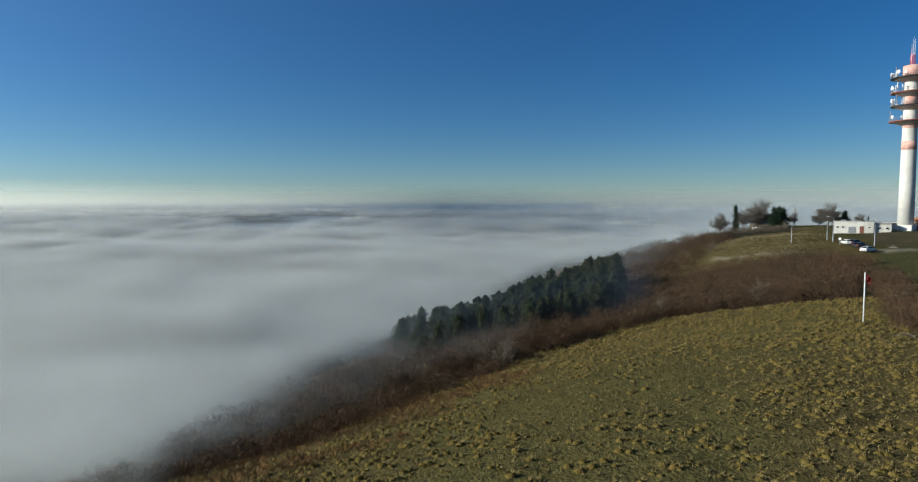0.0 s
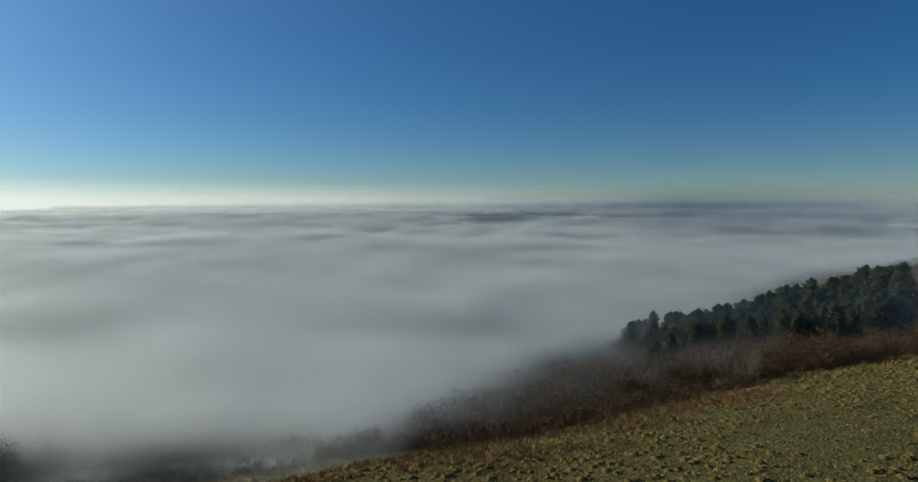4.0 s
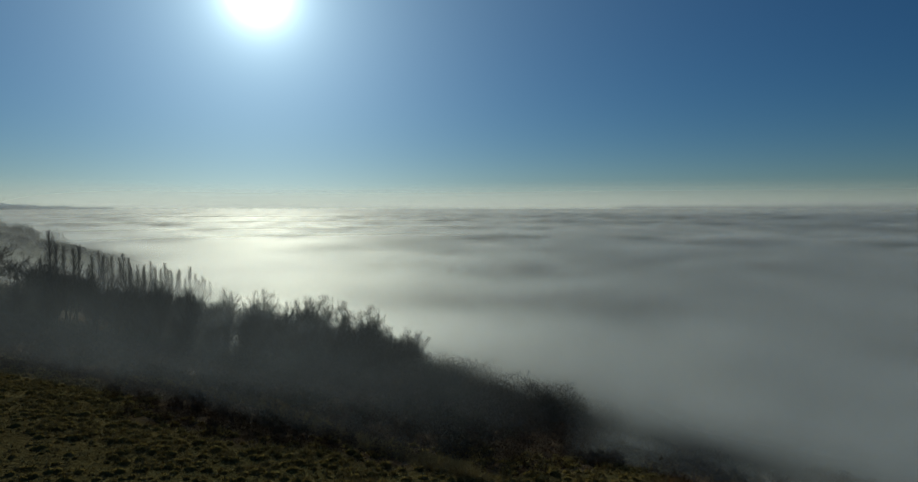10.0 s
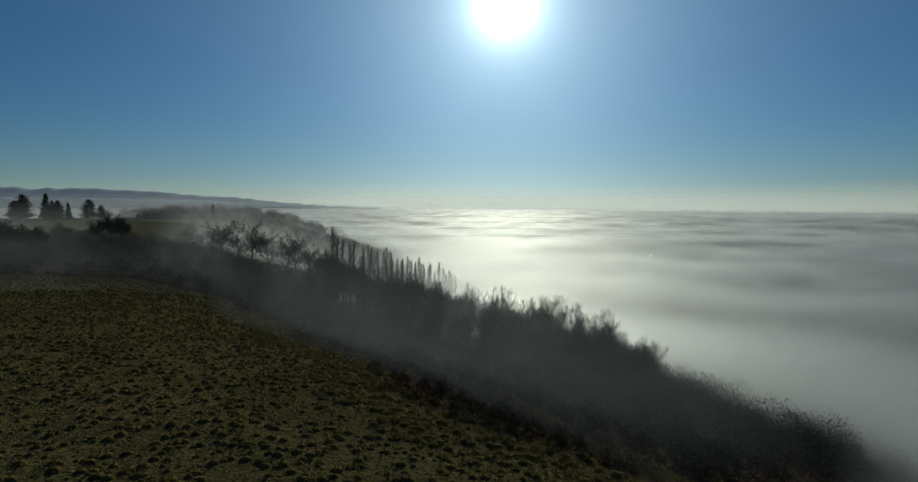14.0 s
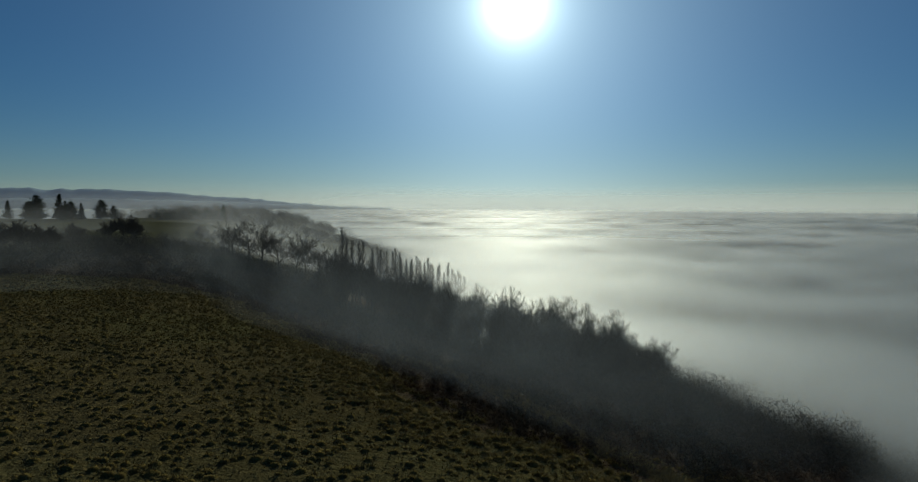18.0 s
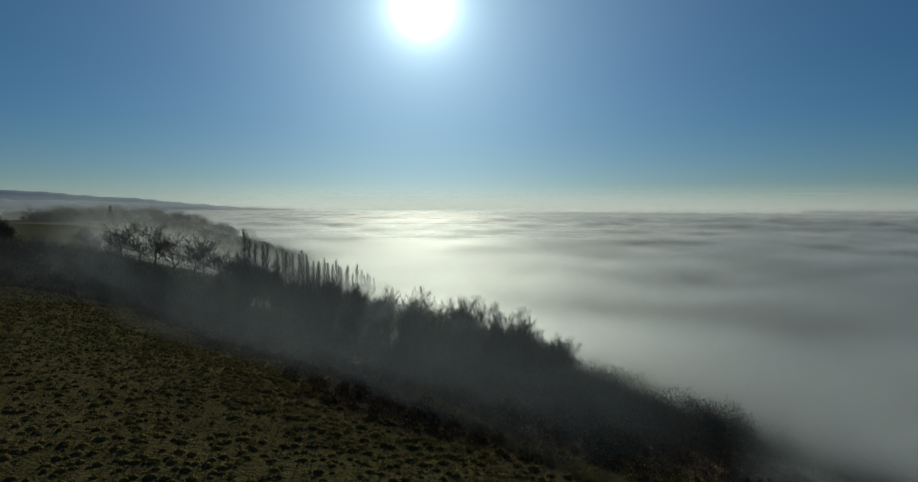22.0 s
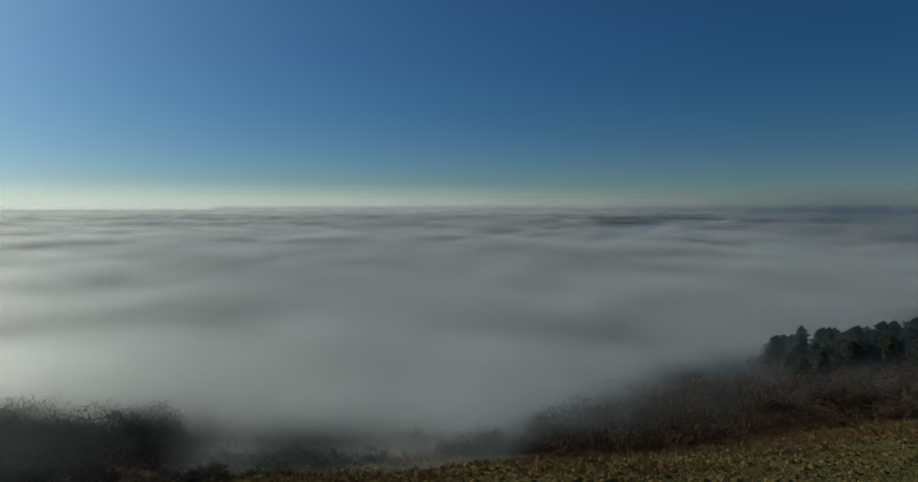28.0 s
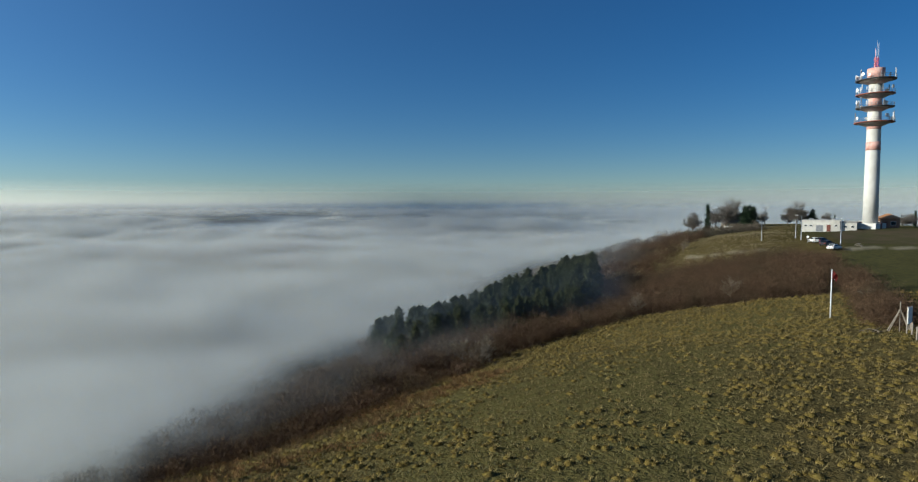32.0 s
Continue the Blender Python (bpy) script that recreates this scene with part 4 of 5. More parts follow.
DISH = surface("white dish", (0.8, 0.8, 0.8), (0.7, 0.7, 0.7), 3.0, rough=0.5)
ROOF_FELT = surface("grey roof felt", (0.3, 0.29, 0.27), (0.2, 0.19, 0.18), 1.5, rough=0.95)
TILE = surface("orange clay roof tiles", (0.46, 0.22, 0.10), (0.36, 0.15, 0.07), 2.5, (0.5, 0.3, 0.17), 0.8, bump=0.4, bump_scale=14)
BRICK = surface("brown brick wall", (0.34, 0.19, 0.12), (0.26, 0.13, 0.09), 6.0, bump=0.3)
STONE = surface("old stone wall", (0.3, 0.26, 0.2), (0.2, 0.17, 0.13), 2.0, bump=0.5)
WOOD_DOOR = surface("red-brown door paint", (0.20, 0.075, 0.055), (0.15, 0.055, 0.04), 3.0, rough=0.6)
PANE = surface("dark window glass", (0.02, 0.025, 0.03), (0.03, 0.035, 0.04), 1.0, rough=0.1, spec=0.6)
GREY_WOOD = surface("weathered grey timber", (0.3, 0.26, 0.21), (0.2, 0.17, 0.14), 6.0, bump=0.4, bump_scale=30)
WHITE_PAINT = surface("white paint", (0.8, 0.8, 0.78), (0.7, 0.7, 0.68), 3.0, rough=0.5)
RED_CLOTH = surface("red flag cloth", (0.27, 0.04, 0.035), (0.2, 0.03, 0.025), 3.0, rough=0.9, translucent=0.3)
TYRE = surface("black rubber", (0.02, 0.02, 0.02), (0.035, 0.035, 0.035), 8.0, rough=0.9)
RIM = surface("grey wheel rim", (0.4, 0.4, 0.42), (0.5, 0.5, 0.52), 6.0, rough=0.35, metal=0.8)


def paint(name, colour):
    return surface(name, colour, tuple(c * 0.9 for c in colour), 2.0, rough=0.3, spec=0.6)


# radio tower
tx, ty = polar(-44.6, 235)
TZ = gz(tx, ty) - 0.2
tower = thing("radio_tower", "tall white concrete radio tower with four round platforms", "tower", at=(tx, ty, TZ), turn=20)
part("plinth", block((6.6, 6.6, 1.9), bevel=0.05), CONCRETE, tower, "low square concrete plinth")
part("shaft", lathe([(2.18, 1.7), (2.1, 14), (2.02, 25.5), (2.0, 28), (1.94, 33), (1.86, 48.4)]), CONCRETE, tower, "smooth white tapering shaft")
for lo, hi in ((25.6, 28.3), (32.4, 33.7), (39.9, 43.0)):
    part("painted_band", lathe([(2.05 - 0.0072 * (lo - 25), lo), (2.05 - 0.0072 * (hi - 25), hi)]), FADED_RED, tower, "faded red painted band")
part("head", lathe([(2.0, 48.3), (2.6, 48.9), (2.6, 51.8), (2.35, 51.9)], 8), FADED_RED, tower, "faded pink machine room at the top")
for n, (z, rad) in enumerate(((34.4, 5.6), (39.2, 5.3), (43.4, 5.4), (48.0, 5.6))):
    deck = part("platform", lathe([(2.0, z), (rad - 0.1, z), (rad, z + 0.06), (rad, z + 0.3), (rad - 0.2, z + 0.33), (2.0, z + 0.34)], 44), RUST_RED if n in (0, 2) else DARK_STEEL, tower, "round steel platform with a railing")
    part("bracket_cone", lathe([(1.9, z - 1.2), (2.15, z - 1.1), (rad * 0.8, z - 0.12), (rad * 0.8, z + 0.004)], 32), PALE_STEEL, deck, "pale sheet-metal underside of the platform")
    rail = bmesh.new()
    for k in range(22):
        a0, a1 = 6.28319 * k / 22, 6.28319 * (k + 1) / 22
        p0, p1 = ((rad - 0.12) * math.cos(a0), (rad - 0.12) * math.sin(a0)), ((rad - 0.12) * math.cos(a1), (rad - 0.12) * math.sin(a1))
        rod(rail, (*p0, z + 0.3), (*p0, z + 1.45), 0.05, sides=4)
        for h in (0.85, 1.42):
            rod(rail, (*p0, z + h), (*p1, z + h), 0.045, sides=4)
    part("railing", rail, STEEL, deck)
    gg = random.Random(70 + n)
    for k in range(16):
        a = gg.uniform(0, 6.28)
        c = Vector(((rad - 0.4) * math.cos(a), (rad - 0.4) * math.sin(a), z + 0.3))
        if k < 5:
            dish = lathe([(0.1, 0), (0.45, 0.1), (0.62, 0.28), (0.6, 0.3), (0.42, 0.14), (0.05, 0.06)], 16)
            bmesh.ops.transform(dish, matrix=Matrix.Translation(c + Vector((0, 0, gg.uniform(0.8, 2.0)))) @ Matrix.Rotation(a, 4, "Z") @ Matrix.Rotation(1.5708, 4, "Y") @ Matrix.Scale(gg.uniform(0.7, 1.25), 4), verts=dish.verts)
            part("dish_antenna", dish, DISH, deck, "white dish antenna")
        else:
            h = gg.uniform(1.8, 3.4)
            an = pole(c, c + Vector((0, 0, h)), 0.06, sides=6)
            box(an, (0.28, 0.2, h * 0.5), tuple(c + Vector((0, 0, h * 0.45))), math.degrees(a))
            part("panel_antenna", an, STEEL if k % 2 else DISH, deck)
lat = bmesh.new()
for sx, sy in ((-1, -1), (1, -1), (1, 1), (-1, 1)):
    rod(lat, (0.55 * sx, 0.55 * sy, 51.8), (0.4 * sx, 0.4 * sy, 55.3), 0.07, sides=5)
for k in range(5):
    z = 52 + 0.75 * k
    for (ax, ay), (bx, by) in (((-1, -1), (1, -1)), ((1, -1), (1, 1)), ((1, 1), (-1, 1)), ((-1, 1), (-1, -1))):
        rod(lat, (0.5 * ax, 0.5 * ay, z), (0.5 * bx, 0.5 * by, z + 0.7), 0.045, sides=4)
        rod(lat, (0.5 * ax, 0.5 * ay, z), (0.5 * bx, 0.5 * by, z), 0.045, sides=4)
part("lattice_mast", lat, paint("mast red", (0.5, 0.05, 0.06)), tower, "red lattice mast on the head")
part("whip_antenna", pole((-0.5, 0.2, 51.8), (-0.5, 0.2, 58.3), 0.09, 0.05, 6), paint("antenna red", (0.45, 0.06, 0.06)), tower, "thin red whip antenna")
for k, (ox, oy) in enumerate(((0.2, 0.1), (0.45, -0.3), (-0.1, -0.4))):
    part("whip_antenna", pole((ox, oy, 55.2), (ox, oy, 60.8 - 0.6 * k), 0.05, 0.03, 5), DISH, tower, "thin white whip antenna")
part("door", block((1.1, 0.12, 2.1), (0, -3.33, 0.05)), WOOD_DOOR, tower)


def facade(body, y, items):
    """Doors and windows on the front of a block: (kind, x, z, width, height)."""
    for kind, x, z, w, h in items:
        if kind == "window":
            f = part("window", block((w + 0.16, 0.1, h + 0.16), (x, y - 0.03, z - 0.08)), WHITE_PAINT, body, "small white-framed window")
            part("pane", block((w, 0.06, h), (x, y - 0.07, z)), PANE, f)
        else:
            part(kind, block((w, 0.1, h), (x, y - 0.04, z), bevel=0.01), WOOD_DOOR if kind == "door" else STEEL, body, "red-brown door" if kind == "door" else "grey roller shutter")


# white service building beside the tower
bx, by = polar(-41.9, 231)
BT = -41.9
service = thing("service_building", "low white flat-roofed service building by the tower", "building", at=(bx, by, gz(bx, by) - 0.3), turn=BT)
part("wall", block((10.6, 8, 3.6), (-2.6, 0, 0)), WHITE_WALL, service)
part("parapet", block((10.9, 8.3, 0.35), (-2.6, 0, 3.6), bevel=0.03), WHITE_WALL, service)
part("roof", block((10.3, 7.7, 0.12), (-2.6, 0, 3.9)), ROOF_FELT, service)
part("wing", block((4.6, 7, 3.2), (5.0, 0.6, 0)), WHITE_WALL, service, "lower white wing")
part("wing_roof", block((4.9, 7.3, 0.3), (5.0, 0.6, 3.2), bevel=0.03), ROOF_FELT, service)
for k, (rx, ry, w, h) in enumerate(((-5.5, 0.5, 1.4, 0.5), (-1.8, -1, 2.2, 0.35), (0.8, 1, 0.9, 0.6), (4.4, 0.5, 1.0, 0.5))):
    part("roof_vent", block((w, 1.0, h), (rx, ry, 3.95 if rx < 3 else 3.5), bevel=0.03), STEEL, service, "small metal roof vent")
part("chimney", pole((-3.6, 1.5, 3.9), (-3.6, 1.5, 5.0), 0.12), DARK_STEEL, service)
facade(service, -4.0, [("door", -0.4, 0.3, 1.1, 2.2), ("shutter", -3.0, 0.3, 1.9, 2.0), ("window", -6.9, 1.9, 0.7, 0.5), ("window", -5.4, 1.9, 0.7, 0.5), ("window", 1.6, 1.9, 0.7, 0.5)])
facade(service, -2.9, [("window", 4.2, 1.6, 0.8, 0.6), ("window", 6.2, 1.6, 0.8, 0.6)])
# small canopy shed between the two
cx, cy = polar(-43.75, 236)
shed = thing("open_shed", "small open shed with a pale sloping roof", "shed", at=(cx, cy, gz(cx, cy) - 0.2), turn=-44)
part("back_wall", block((4.2, 0.2, 2.8), (0, 1.4, 0)), BRICK, shed)
for k in (-1, 1):
    part("side_wall", block((0.2, 2.6, 2.5), (1.95 * k, 0, 0)), BRICK, shed)
part("roof", block((4.8, 3.6, 0.18), (0, 0, 2.75), bevel=0.02), WHITE_WALL, shed)


def hip_house(name, label, at, turn, w, dp, h, rise, wall, over=0.5):
    hs = thing(name, label, "house", at=at, turn=turn)
    body = part("wall", block((w, dp, h)), wall, hs)
    bm = bmesh.new()
    a, b, r = w / 2 + over, dp / 2 + over, max(0.2, w / 2 - dp / 2)
    v = [bm.verts.new(p) for p in ((-a, -b, h), (a, -b, h), (a, b, h), (-a, b, h), (-r, 0, h + rise), (r, 0, h + rise), (-a, -b, h - 0.14), (a, -b, h - 0.14), (a, b, h - 0.14), (-a, b, h - 0.14))]
    for f in ((0, 1, 5, 4), (1, 2, 5), (2, 3, 4, 5), (3, 0, 4), (0, 6, 7, 1), (1, 7, 8, 2), (2, 8, 9, 3), (3, 9, 6, 0), (6, 9, 8, 7)):
        bm.faces.new([v[k] for k in f])
    part("roof", bm, TILE, hs, "orange hipped tile roof")
    return hs


hx, hy = polar(-45.75, 243)
lodge = hip_house("lodge", "small brown-brick house with an orange tiled roof", (hx, hy, gz(hx, hy) - 0.2), -46, 6.4, 5.6, 3.4, 1.5, BRICK)
facade(lodge, -2.8, [("window", 1.5, 1.2, 1.3, 1.1), ("door", -0.6, 0.2, 1.0, 2.1), ("window", -2.2, 1.2, 1.0, 1.1)])
part("porch_roof", block((4.5, 1.6, 0.14), (-3.6, -2.4, 2.7)), TILE, lodge)
for k in (-5.4, -2.0):
    part("porch_post", pole((k, -3.0, 0), (k, -3.0, 2.7), 0.08), GREY_WOOD, lodge)

# old house among the trees on the far rise
hx, hy = polar(-34.5, 262)
old = thing("old_house", "old stone house half hidden among bare trees", "house", at=(hx, hy, gz(hx, hy) - 0.3), turn=-30)
part("wall", block((7.5, 6, 2.7)), STONE, old)
bm = bmesh.new()
v = [bm.verts.new(p) for p in ((-4, -3.3, 2.7), (4, -3.3, 2.7), (4, 3.3, 2.7), (-4, 3.3, 2.7), (-4, 0, 4.1), (4, 0, 4.1))]
for f in ((0, 1, 5, 4), (2, 3, 4, 5), (1, 2, 5), (3, 0, 4), (3, 2, 1, 0)):
    bm.faces.new([v[k] for k in f])
part("roof", bm, surface("dark slate roof", (0.12, 0.11, 0.11), (0.17, 0.15, 0.14), 2.0, bump=0.3), old)
facade(old, -3.0, [("window", -2.2, 1.1, 0.9, 1.0), ("door", 0.2, 0.3, 1.0, 2.0), ("window", 2.3, 1.1, 0.9, 1.0)])
hx, hy = polar(-34.2, 246)
kiosk = thing("garden_shelter", "small white flat-roofed shelter below the old house", "shelter", at=(hx, hy, gz(hx, hy) - 0.2), turn=-36)
part("roof", block((3.0, 2.4, 0.3), (0, 0, 2.1), bevel=0.03), WHITE_WALL, kiosk)
for sx in (-1.3, 1.3):
    for sy in (-1, 1):
        part("post", block((0.16, 0.16, 2.1), (sx, sy, 0)), WHITE_WALL, kiosk)
part("back_wall", block((2.6, 0.15, 2.1), (0, 1.05, 0)), STONE, kiosk)


# street lamps and posts
def lamp_post(label, az, r, h, arm):
    x, y = polar(az, r)
    t = thing("lamp_post", label, "lamp post", "posts by the lane", (x, y, gz(x, y) - 0.1), az)
    part("pole", lathe([(0.17, 0), (0.17, 0.8), (0.12, 0.9), (0.08, h)], 10), STEEL, t)
    if arm:
        part("arm", pole((0, 0, h - 0.1), (-1.1, 0, h + 0.25), 0.05, 0.04, 6), STEEL, t)
        part("lamp_head", block((0.7, 0.28, 0.14), (-1.35, 0, h + 0.17), bevel=0.03), DISH, t, "flat white lamp head")
    else:
        part("cap", lathe([(0.1, h - 0.02), (0.12, h + 0.08), (0.02, h + 0.14)], 10), DISH, t)


lamp_post("pale steel lamp post by the lane", -36.88, 200, 6.3, False)
lamp_post("pale steel lamp post by the lane", -39.86, 200, 7.2, True)
lamp_post("thin steel post near the parking place", -39.45, 204, 5.6, False)
lamp_post("pale steel lamp post near the parked cars", -42.68, 186, 7.0, False)
x, y = polar(-37.1, 262)
t = thing("utility_pole", "dark timber utility pole with a cross-arm", "utility pole", at=(x, y, gz(x, y) - 0.2), turn=-20)
part("pole", pole((0, 0, 0), (0, 0, 8.2), 0.16, 0.1), GREY_WOOD, t)
part("cross_arm", block((2.0, 0.14, 0.16), (0, 0, 7.5)), GREY_WOOD, t)
for k in (-0.8, 0.0, 0.8):
    part("insulator", lathe([(0.05, 7.66), (0.09, 7.72), (0.06, 7.9)], 8), DISH, t).location.x = k
x, y = polar(-40.35, 190)
t = thing("bollard_sign", "small white round sign on a short post", "sign", at=(x, y, gz(x, y)), turn=-40)
part("post", pole((0, 0, 0), (0, 0, 1.5), 0.06), STEEL, t)
part("plate", lathe([(0.32, -0.03), (0.34, 0), (0.32, 0.03)], 20), WHITE_PAINT, t).matrix_basis = pose(0, -0.08, 1.6, 90)


# parked cars
def car(label, colour, az, r, turn, tall=1.0):
    x, y = polar(az, r)
    t = thing("car", label, "car", "cars parked by the lane", (x, y, gz(x, y) + 0.02), turn)
    bm = bmesh.new()
    prof = [(-2.05, 0.32), (2.0, 0.32), (2.08, 0.62), (1.95, 0.82), (1.0, 0.95), (0.35, 1.44 * tall), (-1.2, 1.46 * tall), (-1.95, 0.98), (-2.08, 0.7)]
    sides = []
    for yy, k in ((-0.84, 1), (0.84, 1)):
        sides.append([bm.verts.new((px, yy * (0.8 if pz > 1.2 else 1.0), pz)) for px, pz in prof])
    bm.faces.new(sides[0]), bm.faces.new(list(reversed(sides[1])))
    for k in range(len(prof)):
        j = (k + 1) % len(prof)
        bm.faces.new((sides[0][j], sides[0][k], sides[1][k], sides[1][j]))
    bmesh.ops.recalc_face_normals(bm, faces=bm.faces)
    bmesh.ops.bevel(bm, geom=bm.edges[:], offset=0.06, segments=2, affect="EDGES")
    body = part("body", bm, colour, t)
    for yy in (-1, 1):
        w = bmesh.new()
        q = [w.verts.new((px, yy * (0.845 - 0.10 * (pz - 0.98) / 0.4), pz)) for px, pz in ((0.82, 1.0), (0.32, 1.36 * tall), (-1.1, 1.37 * tall), (-1.6, 1.02))]
        w.faces.new(q)
        bmesh.ops.solidify(w, geom=w.faces[:], thickness=0.03)
        part("side_window", w, PANE, body)
    for px, pz, qx, qz in ((1.0, 0.97, 0.42, 1.41 * tall), (-1.9, 1.02, -1.3, 1.42 * tall)):
        w = bmesh.new()
        o = 0.03 if px > 0 else -0.03
        w.faces.new([w.verts.new(c) for c in ((px + o, -0.68, pz + 0.03), (px + o, 0.68, pz + 0.03), (qx + o, 0.6, qz), (qx + o, -0.6, qz))])
        bmesh.ops.solidify(w, geom=w.faces[:], thickness=0.03)
        part("windscreen" if px > 0 else "rear_window", w, PANE, body)
    for wx in (-1.28, 1.3):
        for wy in (-0.78, 0.78):
            tyre = part("wheel", pole((wx, wy - 0.1, 0.31), (wx, wy + 0.1, 0.31), 0.32, sides=20), TYRE, t)
            part("rim", pole((wx, wy - 0.115, 0.31), (wx, wy + 0.115, 0.31), 0.19, sides=16), RIM, tyre)
    for yy in (-0.6, 0.6):
        part("headlight", block((0.08, 0.34, 0.14), (2.03, yy, 0.66), bevel=0.02), DISH, t)
        part("tail_light", block((0.08, 0.26, 0.16), (-2.06, yy, 0.76), bevel=0.02), paint("tail light", (0.4, 0.02, 0.02)), t)


car("white hatchback parked on the grass verge", paint("white car paint", (0.75, 0.76, 0.77)), -42.25, 178, 20)
car("black saloon parked beside a white hatchback", paint("black car paint", (0.015, 0.016, 0.02)), -41.75, 184, 15)
car("dark blue estate car parked in the row", paint("dark blue car paint", (0.02, 0.025, 0.04)), -41.4, 190, 15, 1.05)
car("white car at the end of the row", paint("cream car paint", (0.7, 0.7, 0.66)), -40.85, 190, 70)
x, y = polar(-43.9, 184)
t = thing("picnic_table", "weathered timber picnic table on a sandy patch", "table", at=(x, y, gz(x, y)), turn=35)
part("tabletop", block((1.9, 0.8, 0.06), (0, 0, 0.72)), GREY_WOOD, t)
for k in (-1, 1):
    part("bench", block((1.9, 0.28, 0.05), (0, 0.72 * k, 0.42)), GREY_WOOD, t)
    part("leg_frame", box(pole((0.7 * k, -0.72, 0), (0.7 * k, -0.25, 0.74), 0.05, sides=4), (0.08, 1.6, 0.08), (0.7 * k, 0, 0.36)), GREY_WOOD, t)

# windsock pole on the grass
x, y = polar(-42.15, 82.4)
t = thing("flagpole", "tall white pole with a limp red pennant on the grass", "flagpole", at=(x, y, gz(x, y) - 0.1), turn=-42)
part("pole", lathe([(0.075, 0), (0.07, 3), (0.055, 6.1), (0.02, 6.15)], 10), WHITE_PAINT, t, "white painted pole")
bm = bmesh.new()
grid = [[bm.verts.new((0.06 + 0.5 * i / 6 + 0.05 * math.sin(j), 0.12 * math.sin(i * 1.3 + j * 0.7), 5.95 - 0.85 * j / 5 - 0.45 * (i / 6) ** 1.4)) for i in range(7)] for j in range(6)]
for j in range(5):
    for i in range(6):
        bm.faces.new((grid[j][i], grid[j][i + 1], grid[j + 1][i + 1], grid[j + 1][i])).smooth = True
bmesh.ops.solidify(bm, geom=bm.faces[:], thickness=0.015)
part("pennant", bm, RED_CLOTH, t, "limp red and white pennant")
bm = block((0.22, 0.03, 0.3), (0.36, 0.14, 4.85))
part("pennant_tail", bm, WHITE_PAINT, t, "pale end of the pennant")
part("lashing", lathe([(0.085, 5.0), (0.085, 5.08)], 8), DARK_STEEL, t)

# trestle and board by the hedge
x, y = polar(-46.85, 74.5)
t = thing("timber_trestle", "weathered timber trestle beside the hedge", "trestle", at=(x, y, gz(x, y) - 0.05), turn=-30)
for k in (0, 1):
    part("leg", pole((-1.0, 0.5 * k, 0), (0.0, 0.25 + 0.1 * k, 2.3), 0.05, sides=6), GREY_WOOD, t)
    part("leg", pole((0.9, 0.5 * k, 0), (0.0, 0.25 + 0.1 * k, 2.3), 0.05, sides=6), GREY_WOOD, t)
for u in (0.25, 0.5, 0.75):
    part("rung", pole((-1.0 + u, 0, 2.3 * u), (-1.0 + u, 0.5, 2.3 * u), 0.035, sides=6), GREY_WOOD, t)
part("upright", pole((0, 0.3, 0), (0, 0.3, 3.1), 0.05, sides=6), GREY_WOOD, t)
x, y = polar(-47.4, 73.5)
t = thing("notice_board", "blank white notice board on two posts", "sign", at=(x, y, gz(x, y) - 0.05), turn=22)
part("board", block((0.95, 0.06, 1.7), (0, 0, 1.05), bevel=0.01), WHITE_PAINT, t)
for k in (-0.4, 0.4):
    part("post", block((0.09, 0.09, 2.8), (k, 0.07, 0)), GREY_WOOD, t)
# fence along the hedge
prev = None
fence = thing("fence", "old timber post fence along the hedge", "fence")
for k in range(13):
    az, r = np.interp(k, [0, 6, 12], [-47.9, -46.0, -44.2]), np.interp(k, [0, 6, 12], [70, 86, 122])
    x, y = polar(az, r)
    z = gz(x, y)
    part("post", block((0.13, 0.13, 1.5), (x, y, z - 0.2), 10 * k), GREY_WOOD, fence)
    if prev:
        for h in (0.55, 1.05):
            part("wire", pole((*prev[:2], prev[2] + h), (x, y, z + h), 0.012, sides=4), STEEL, fence)
    prev = (x, y, z)

# hedge between grass and field
hedge = []
g = np.random.RandomState(31)
for k in range(330):
    u = g.uniform(0, 1)
    az, r = np.interp(u, [0, 0.5, 1], [-46.6, -44.9, -43.2]), np.interp(u, [0, 0.5, 1], [77, 92, 128])
    x, y = polar(az, r)
    hedge.append((x + g.normal(0, 0.8), y + g.normal(0, 0.8)))
thicket("hedge", hedge, 32, BRUSH, "leafless brown hedge between the grass and the field", (1.7, 3.2), 150)

# bare shrubs with pale stems that stand out of the scrub
pale = [bare_tree("pale-stemmed leafless shrub rising out of the scrub", 61 + k, 5.2, 1.1, 3, (2, 2, 2, 1), 0.1, PALE_BARK, PALE_BARK, "pale_shrub", "pale shrubs in the scrub") for k in range(2)]
grove(pale, [(*polar(-34.6, 112), 0.9), (*polar(-26.6, 108), 0.85), (*polar(-24.0, 130), 0.8), (*polar(-11.5, 75), 0.8), (*polar(-9.8, 78), 0.9), (*polar(-12.5, 80), 0.8), (*polar(-44.6, 92), 0.55), (*polar(-30.5, 205), 0.9), (*polar(-47.0, 77), 0.3)])

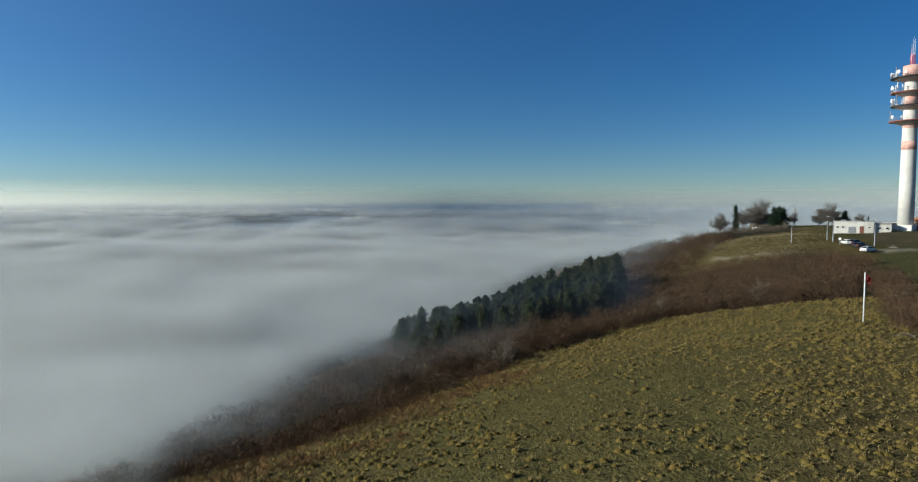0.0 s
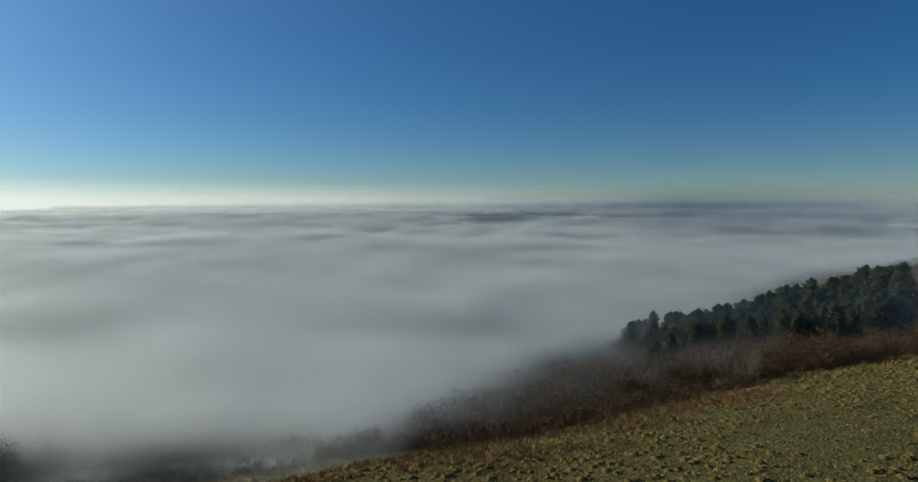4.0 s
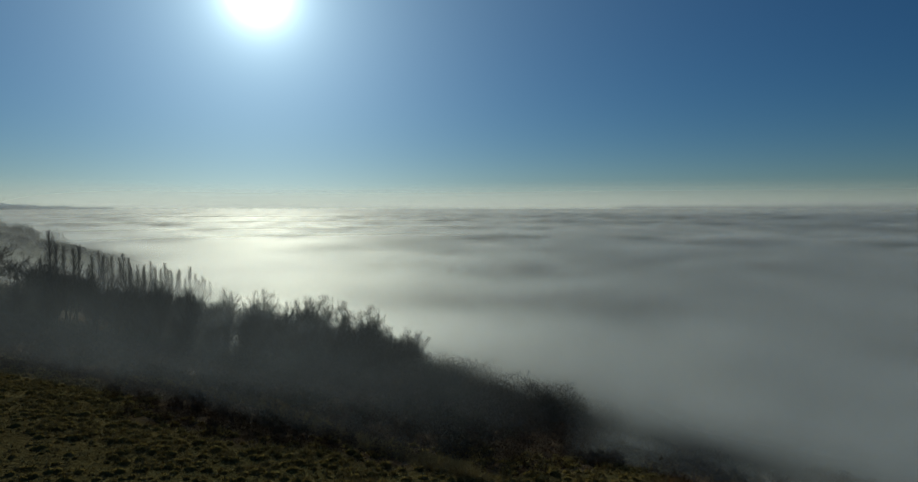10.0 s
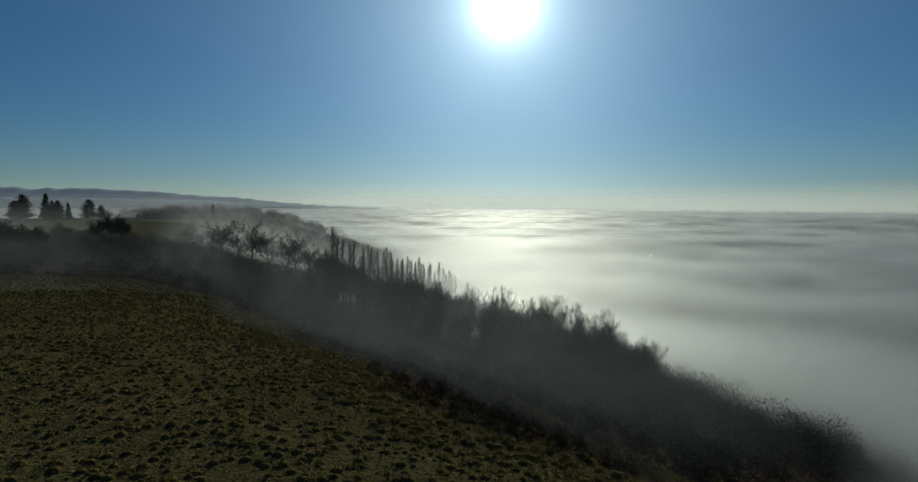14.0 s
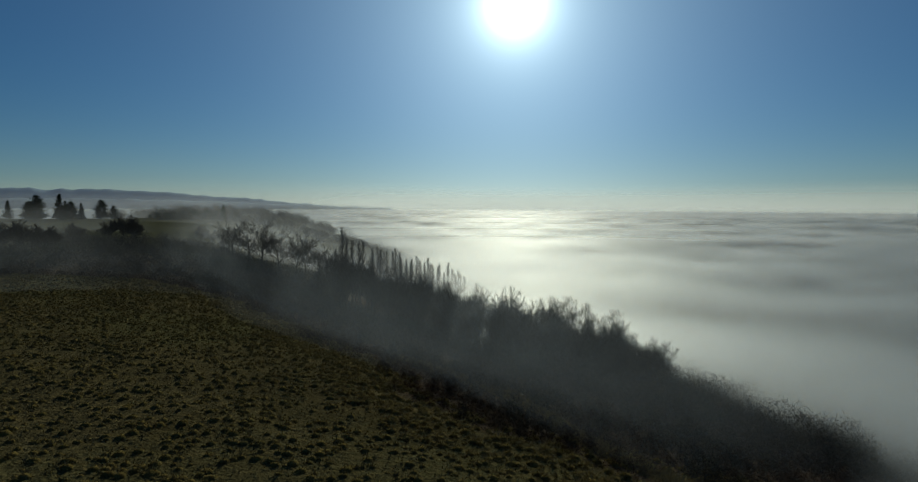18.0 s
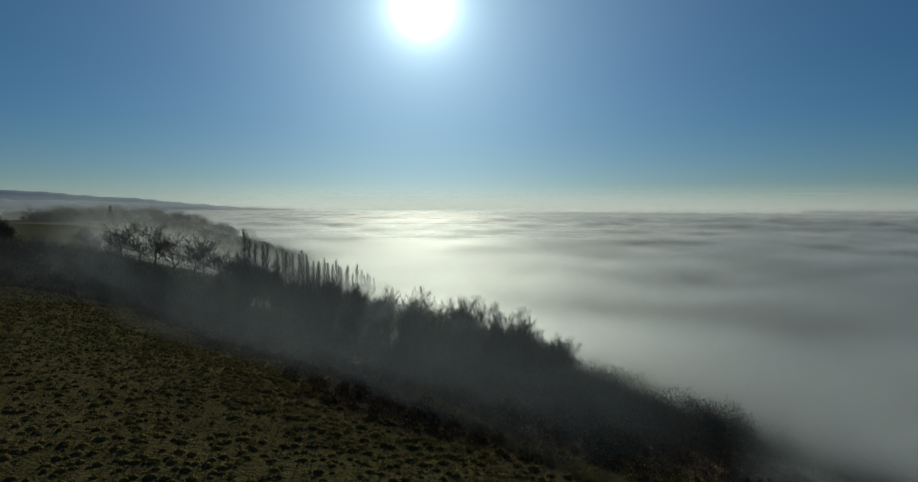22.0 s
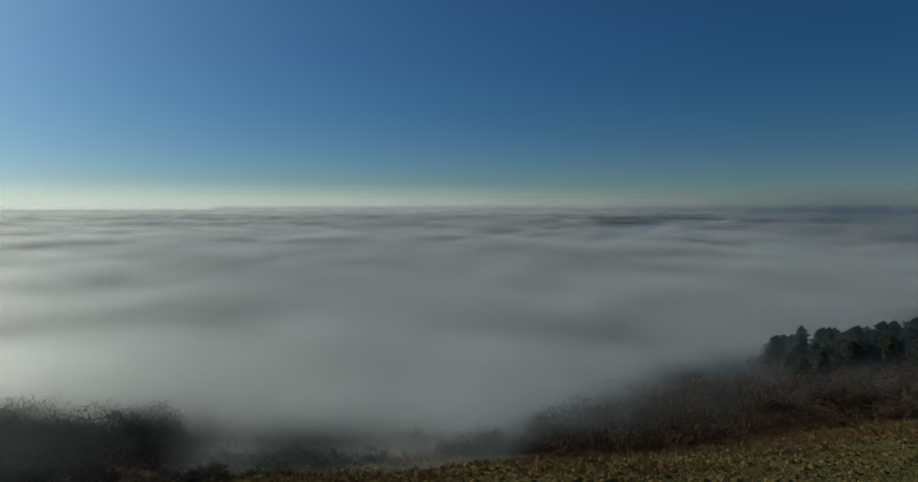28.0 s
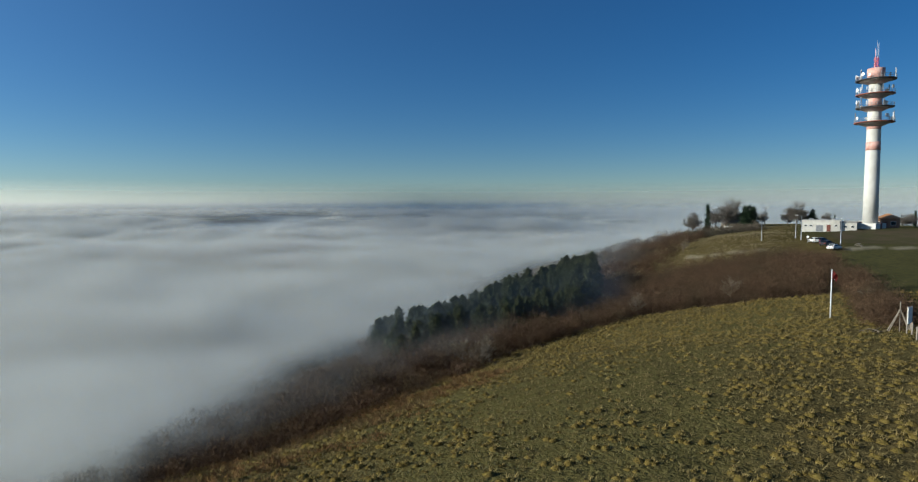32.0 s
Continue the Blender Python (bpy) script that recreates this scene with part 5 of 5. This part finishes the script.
# heap of cut branches at the end of the hedge
x, y = polar(-45.4, 74)
heap = thing("brush_pile", "heap of pale cut branches at the end of the hedge", "brushwood", at=(x, y, gz(x, y)))
gg = random.Random(8)
for k in range(16):
    a, ln = gg.uniform(0, 6.28), gg.uniform(0.8, 1.8)
    c = Vector((gg.uniform(-1.6, 1.6), gg.uniform(-0.6, 0.6), gg.uniform(0.03, 0.4)))
    w = Vector((math.cos(a), math.sin(a) * 0.6, gg.uniform(-0.05, 0.25))) * ln / 2
    part("branch", pole(c - w, c + w, 0.05, 0.03, 6), PALE_BARK, heap)

# trees round the houses
GREY_TWIG = surface("grey twigs", (0.12, 0.105, 0.09), (0.16, 0.14, 0.12), 2.0, rough=0.95, spec=0.0)
big = [bare_tree("large round-crowned leafless tree by the houses", 81, 12.5, 0.95, 4, (3, 2, 2, 2), 0.0, twig=GREY_TWIG, group="bare trees by the houses", fine=0.026),
       bare_tree("wide round-crowned leafless tree by the houses", 82, 9.0, 1.25, 4, (3, 2, 2, 2), 0.0, twig=GREY_TWIG, group="bare trees by the houses", fine=0.026)]
grove(big, [(*polar(-33.99, 258), 1.08), (*polar(-39.51, 262), 1.06), (*polar(-31.35, 258), 0.78), (*polar(-34.7, 266), 1.0), (*polar(-33.2, 272), 0.75), (*polar(-38.8, 268), 0.8), (*polar(-46.9, 250), 0.36), (*polar(-40.1, 270), 0.7),
            (*polar(-47.3, 254), 0.42), (*polar(-41.63, 290), 0.62), (*polar(-36.9, 272), 0.5), (*polar(-46.7, 256), 0.52)])
firs = [pine_tree("dark green fir near the houses", 91, 11, 4.6, 0.03, "fir_tree", "firs by the houses", CEDAR, 0.7),
        pine_tree("slim dark cypress near the houses", 92, 10.4, 1.4, 0.03, "cypress", "firs by the houses", CEDAR, 0.6)]
grove(firs, [(*polar(-35.55, 256), 0.78), (*polar(-32.52, 258), 1.08), (*polar(-36.2, 259), 0.74), (*polar(-47.46, 256), 0.54), (*polar(-40.63, 266), 0.56), (*polar(-42.2, 292), 0.4), (*polar(-35.9, 264), 0.8)])
thicket("garden_hedge", [polar(a, r) for a, r in zip(np.linspace(-30.5, -36.5, 160), 244 + 5 * np.sin(np.arange(160)))], 33, BRUSH_GREY, "dark clipped hedge below the houses", (1.5, 3.0), 70, 0.1)

# conifers and hedges on the far plateau
far_firs = [pine_tree("dark cedar on the skyline of the plateau", 95, 9.5, 4.6, 0.08, "cedar", "cedars on the plateau", CEDAR, 0.55),
            pine_tree("dark spruce on the skyline of the plateau", 96, 9.0, 3.2, 0.03, "spruce", "cedars on the plateau", CEDAR, 1.0)]
grove(far_firs, [(*polar(az, 300 + 4 * math.sin(k * 3)), h) for k, (az, h) in enumerate(((125.1, 1.05), (123.6, 1.15), (125.6, 0.8), (122.1, 0.75), (122.8, 0.8), (123.2, 0.85), (120.7, 0.86), (126.9, 0.8), (119.8, 0.6), (127.9, 1.0), (128.6, 0.9), (111.2, 0.8)))])
thicket("plateau_hedge", [polar(a + 0.3 * math.sin(a * 31), 318 + 9 * math.sin(a * 9)) for a in np.linspace(116.8, 111.6, 70)], 34, CEDAR, "uneven row of dark trees on the skyline", (2.0, 6.2), 130, 0.12)
thicket("far_wood", scatter(520, lambda d, s, k: k < 2, 35, ((60, 215), (-470, -400))), 36, BRUSH_GREY, "misty wood along the far spur", (3, 7), 150, 0.12)
thicket("far_wood", scatter(420, lambda d, s, k: k < 0.9, 43, ((70, 190), (-400, -270))), 44, BRUSH_GREY, "misty wood on the near side of the spur", (2.5, 5.5), 130, 0.07)
bushes = [bare_tree("round dark leafless bush in the field", 101 + k, 6.0, 1.15, 4, (3, 2, 2, 2), 0.0, name="field_bush", group="bushes in the field", fine=0.02) for k in range(2)]
grove(bushes, [(*polar(a, r), h) for a, r, h in ((119.2, 190, 1.25), (118.2, 192, 1.1), (120.1, 190, 0.9), (113.0, 210, 1.0), (112.0, 212, 0.8), (124.0, 160, 0.9), (125.0, 158, 1.0), (126.2, 162, 1.1), (127.5, 160, 1.0), (111.2, 200, 0.7), (122.6, 176, 0.9))])
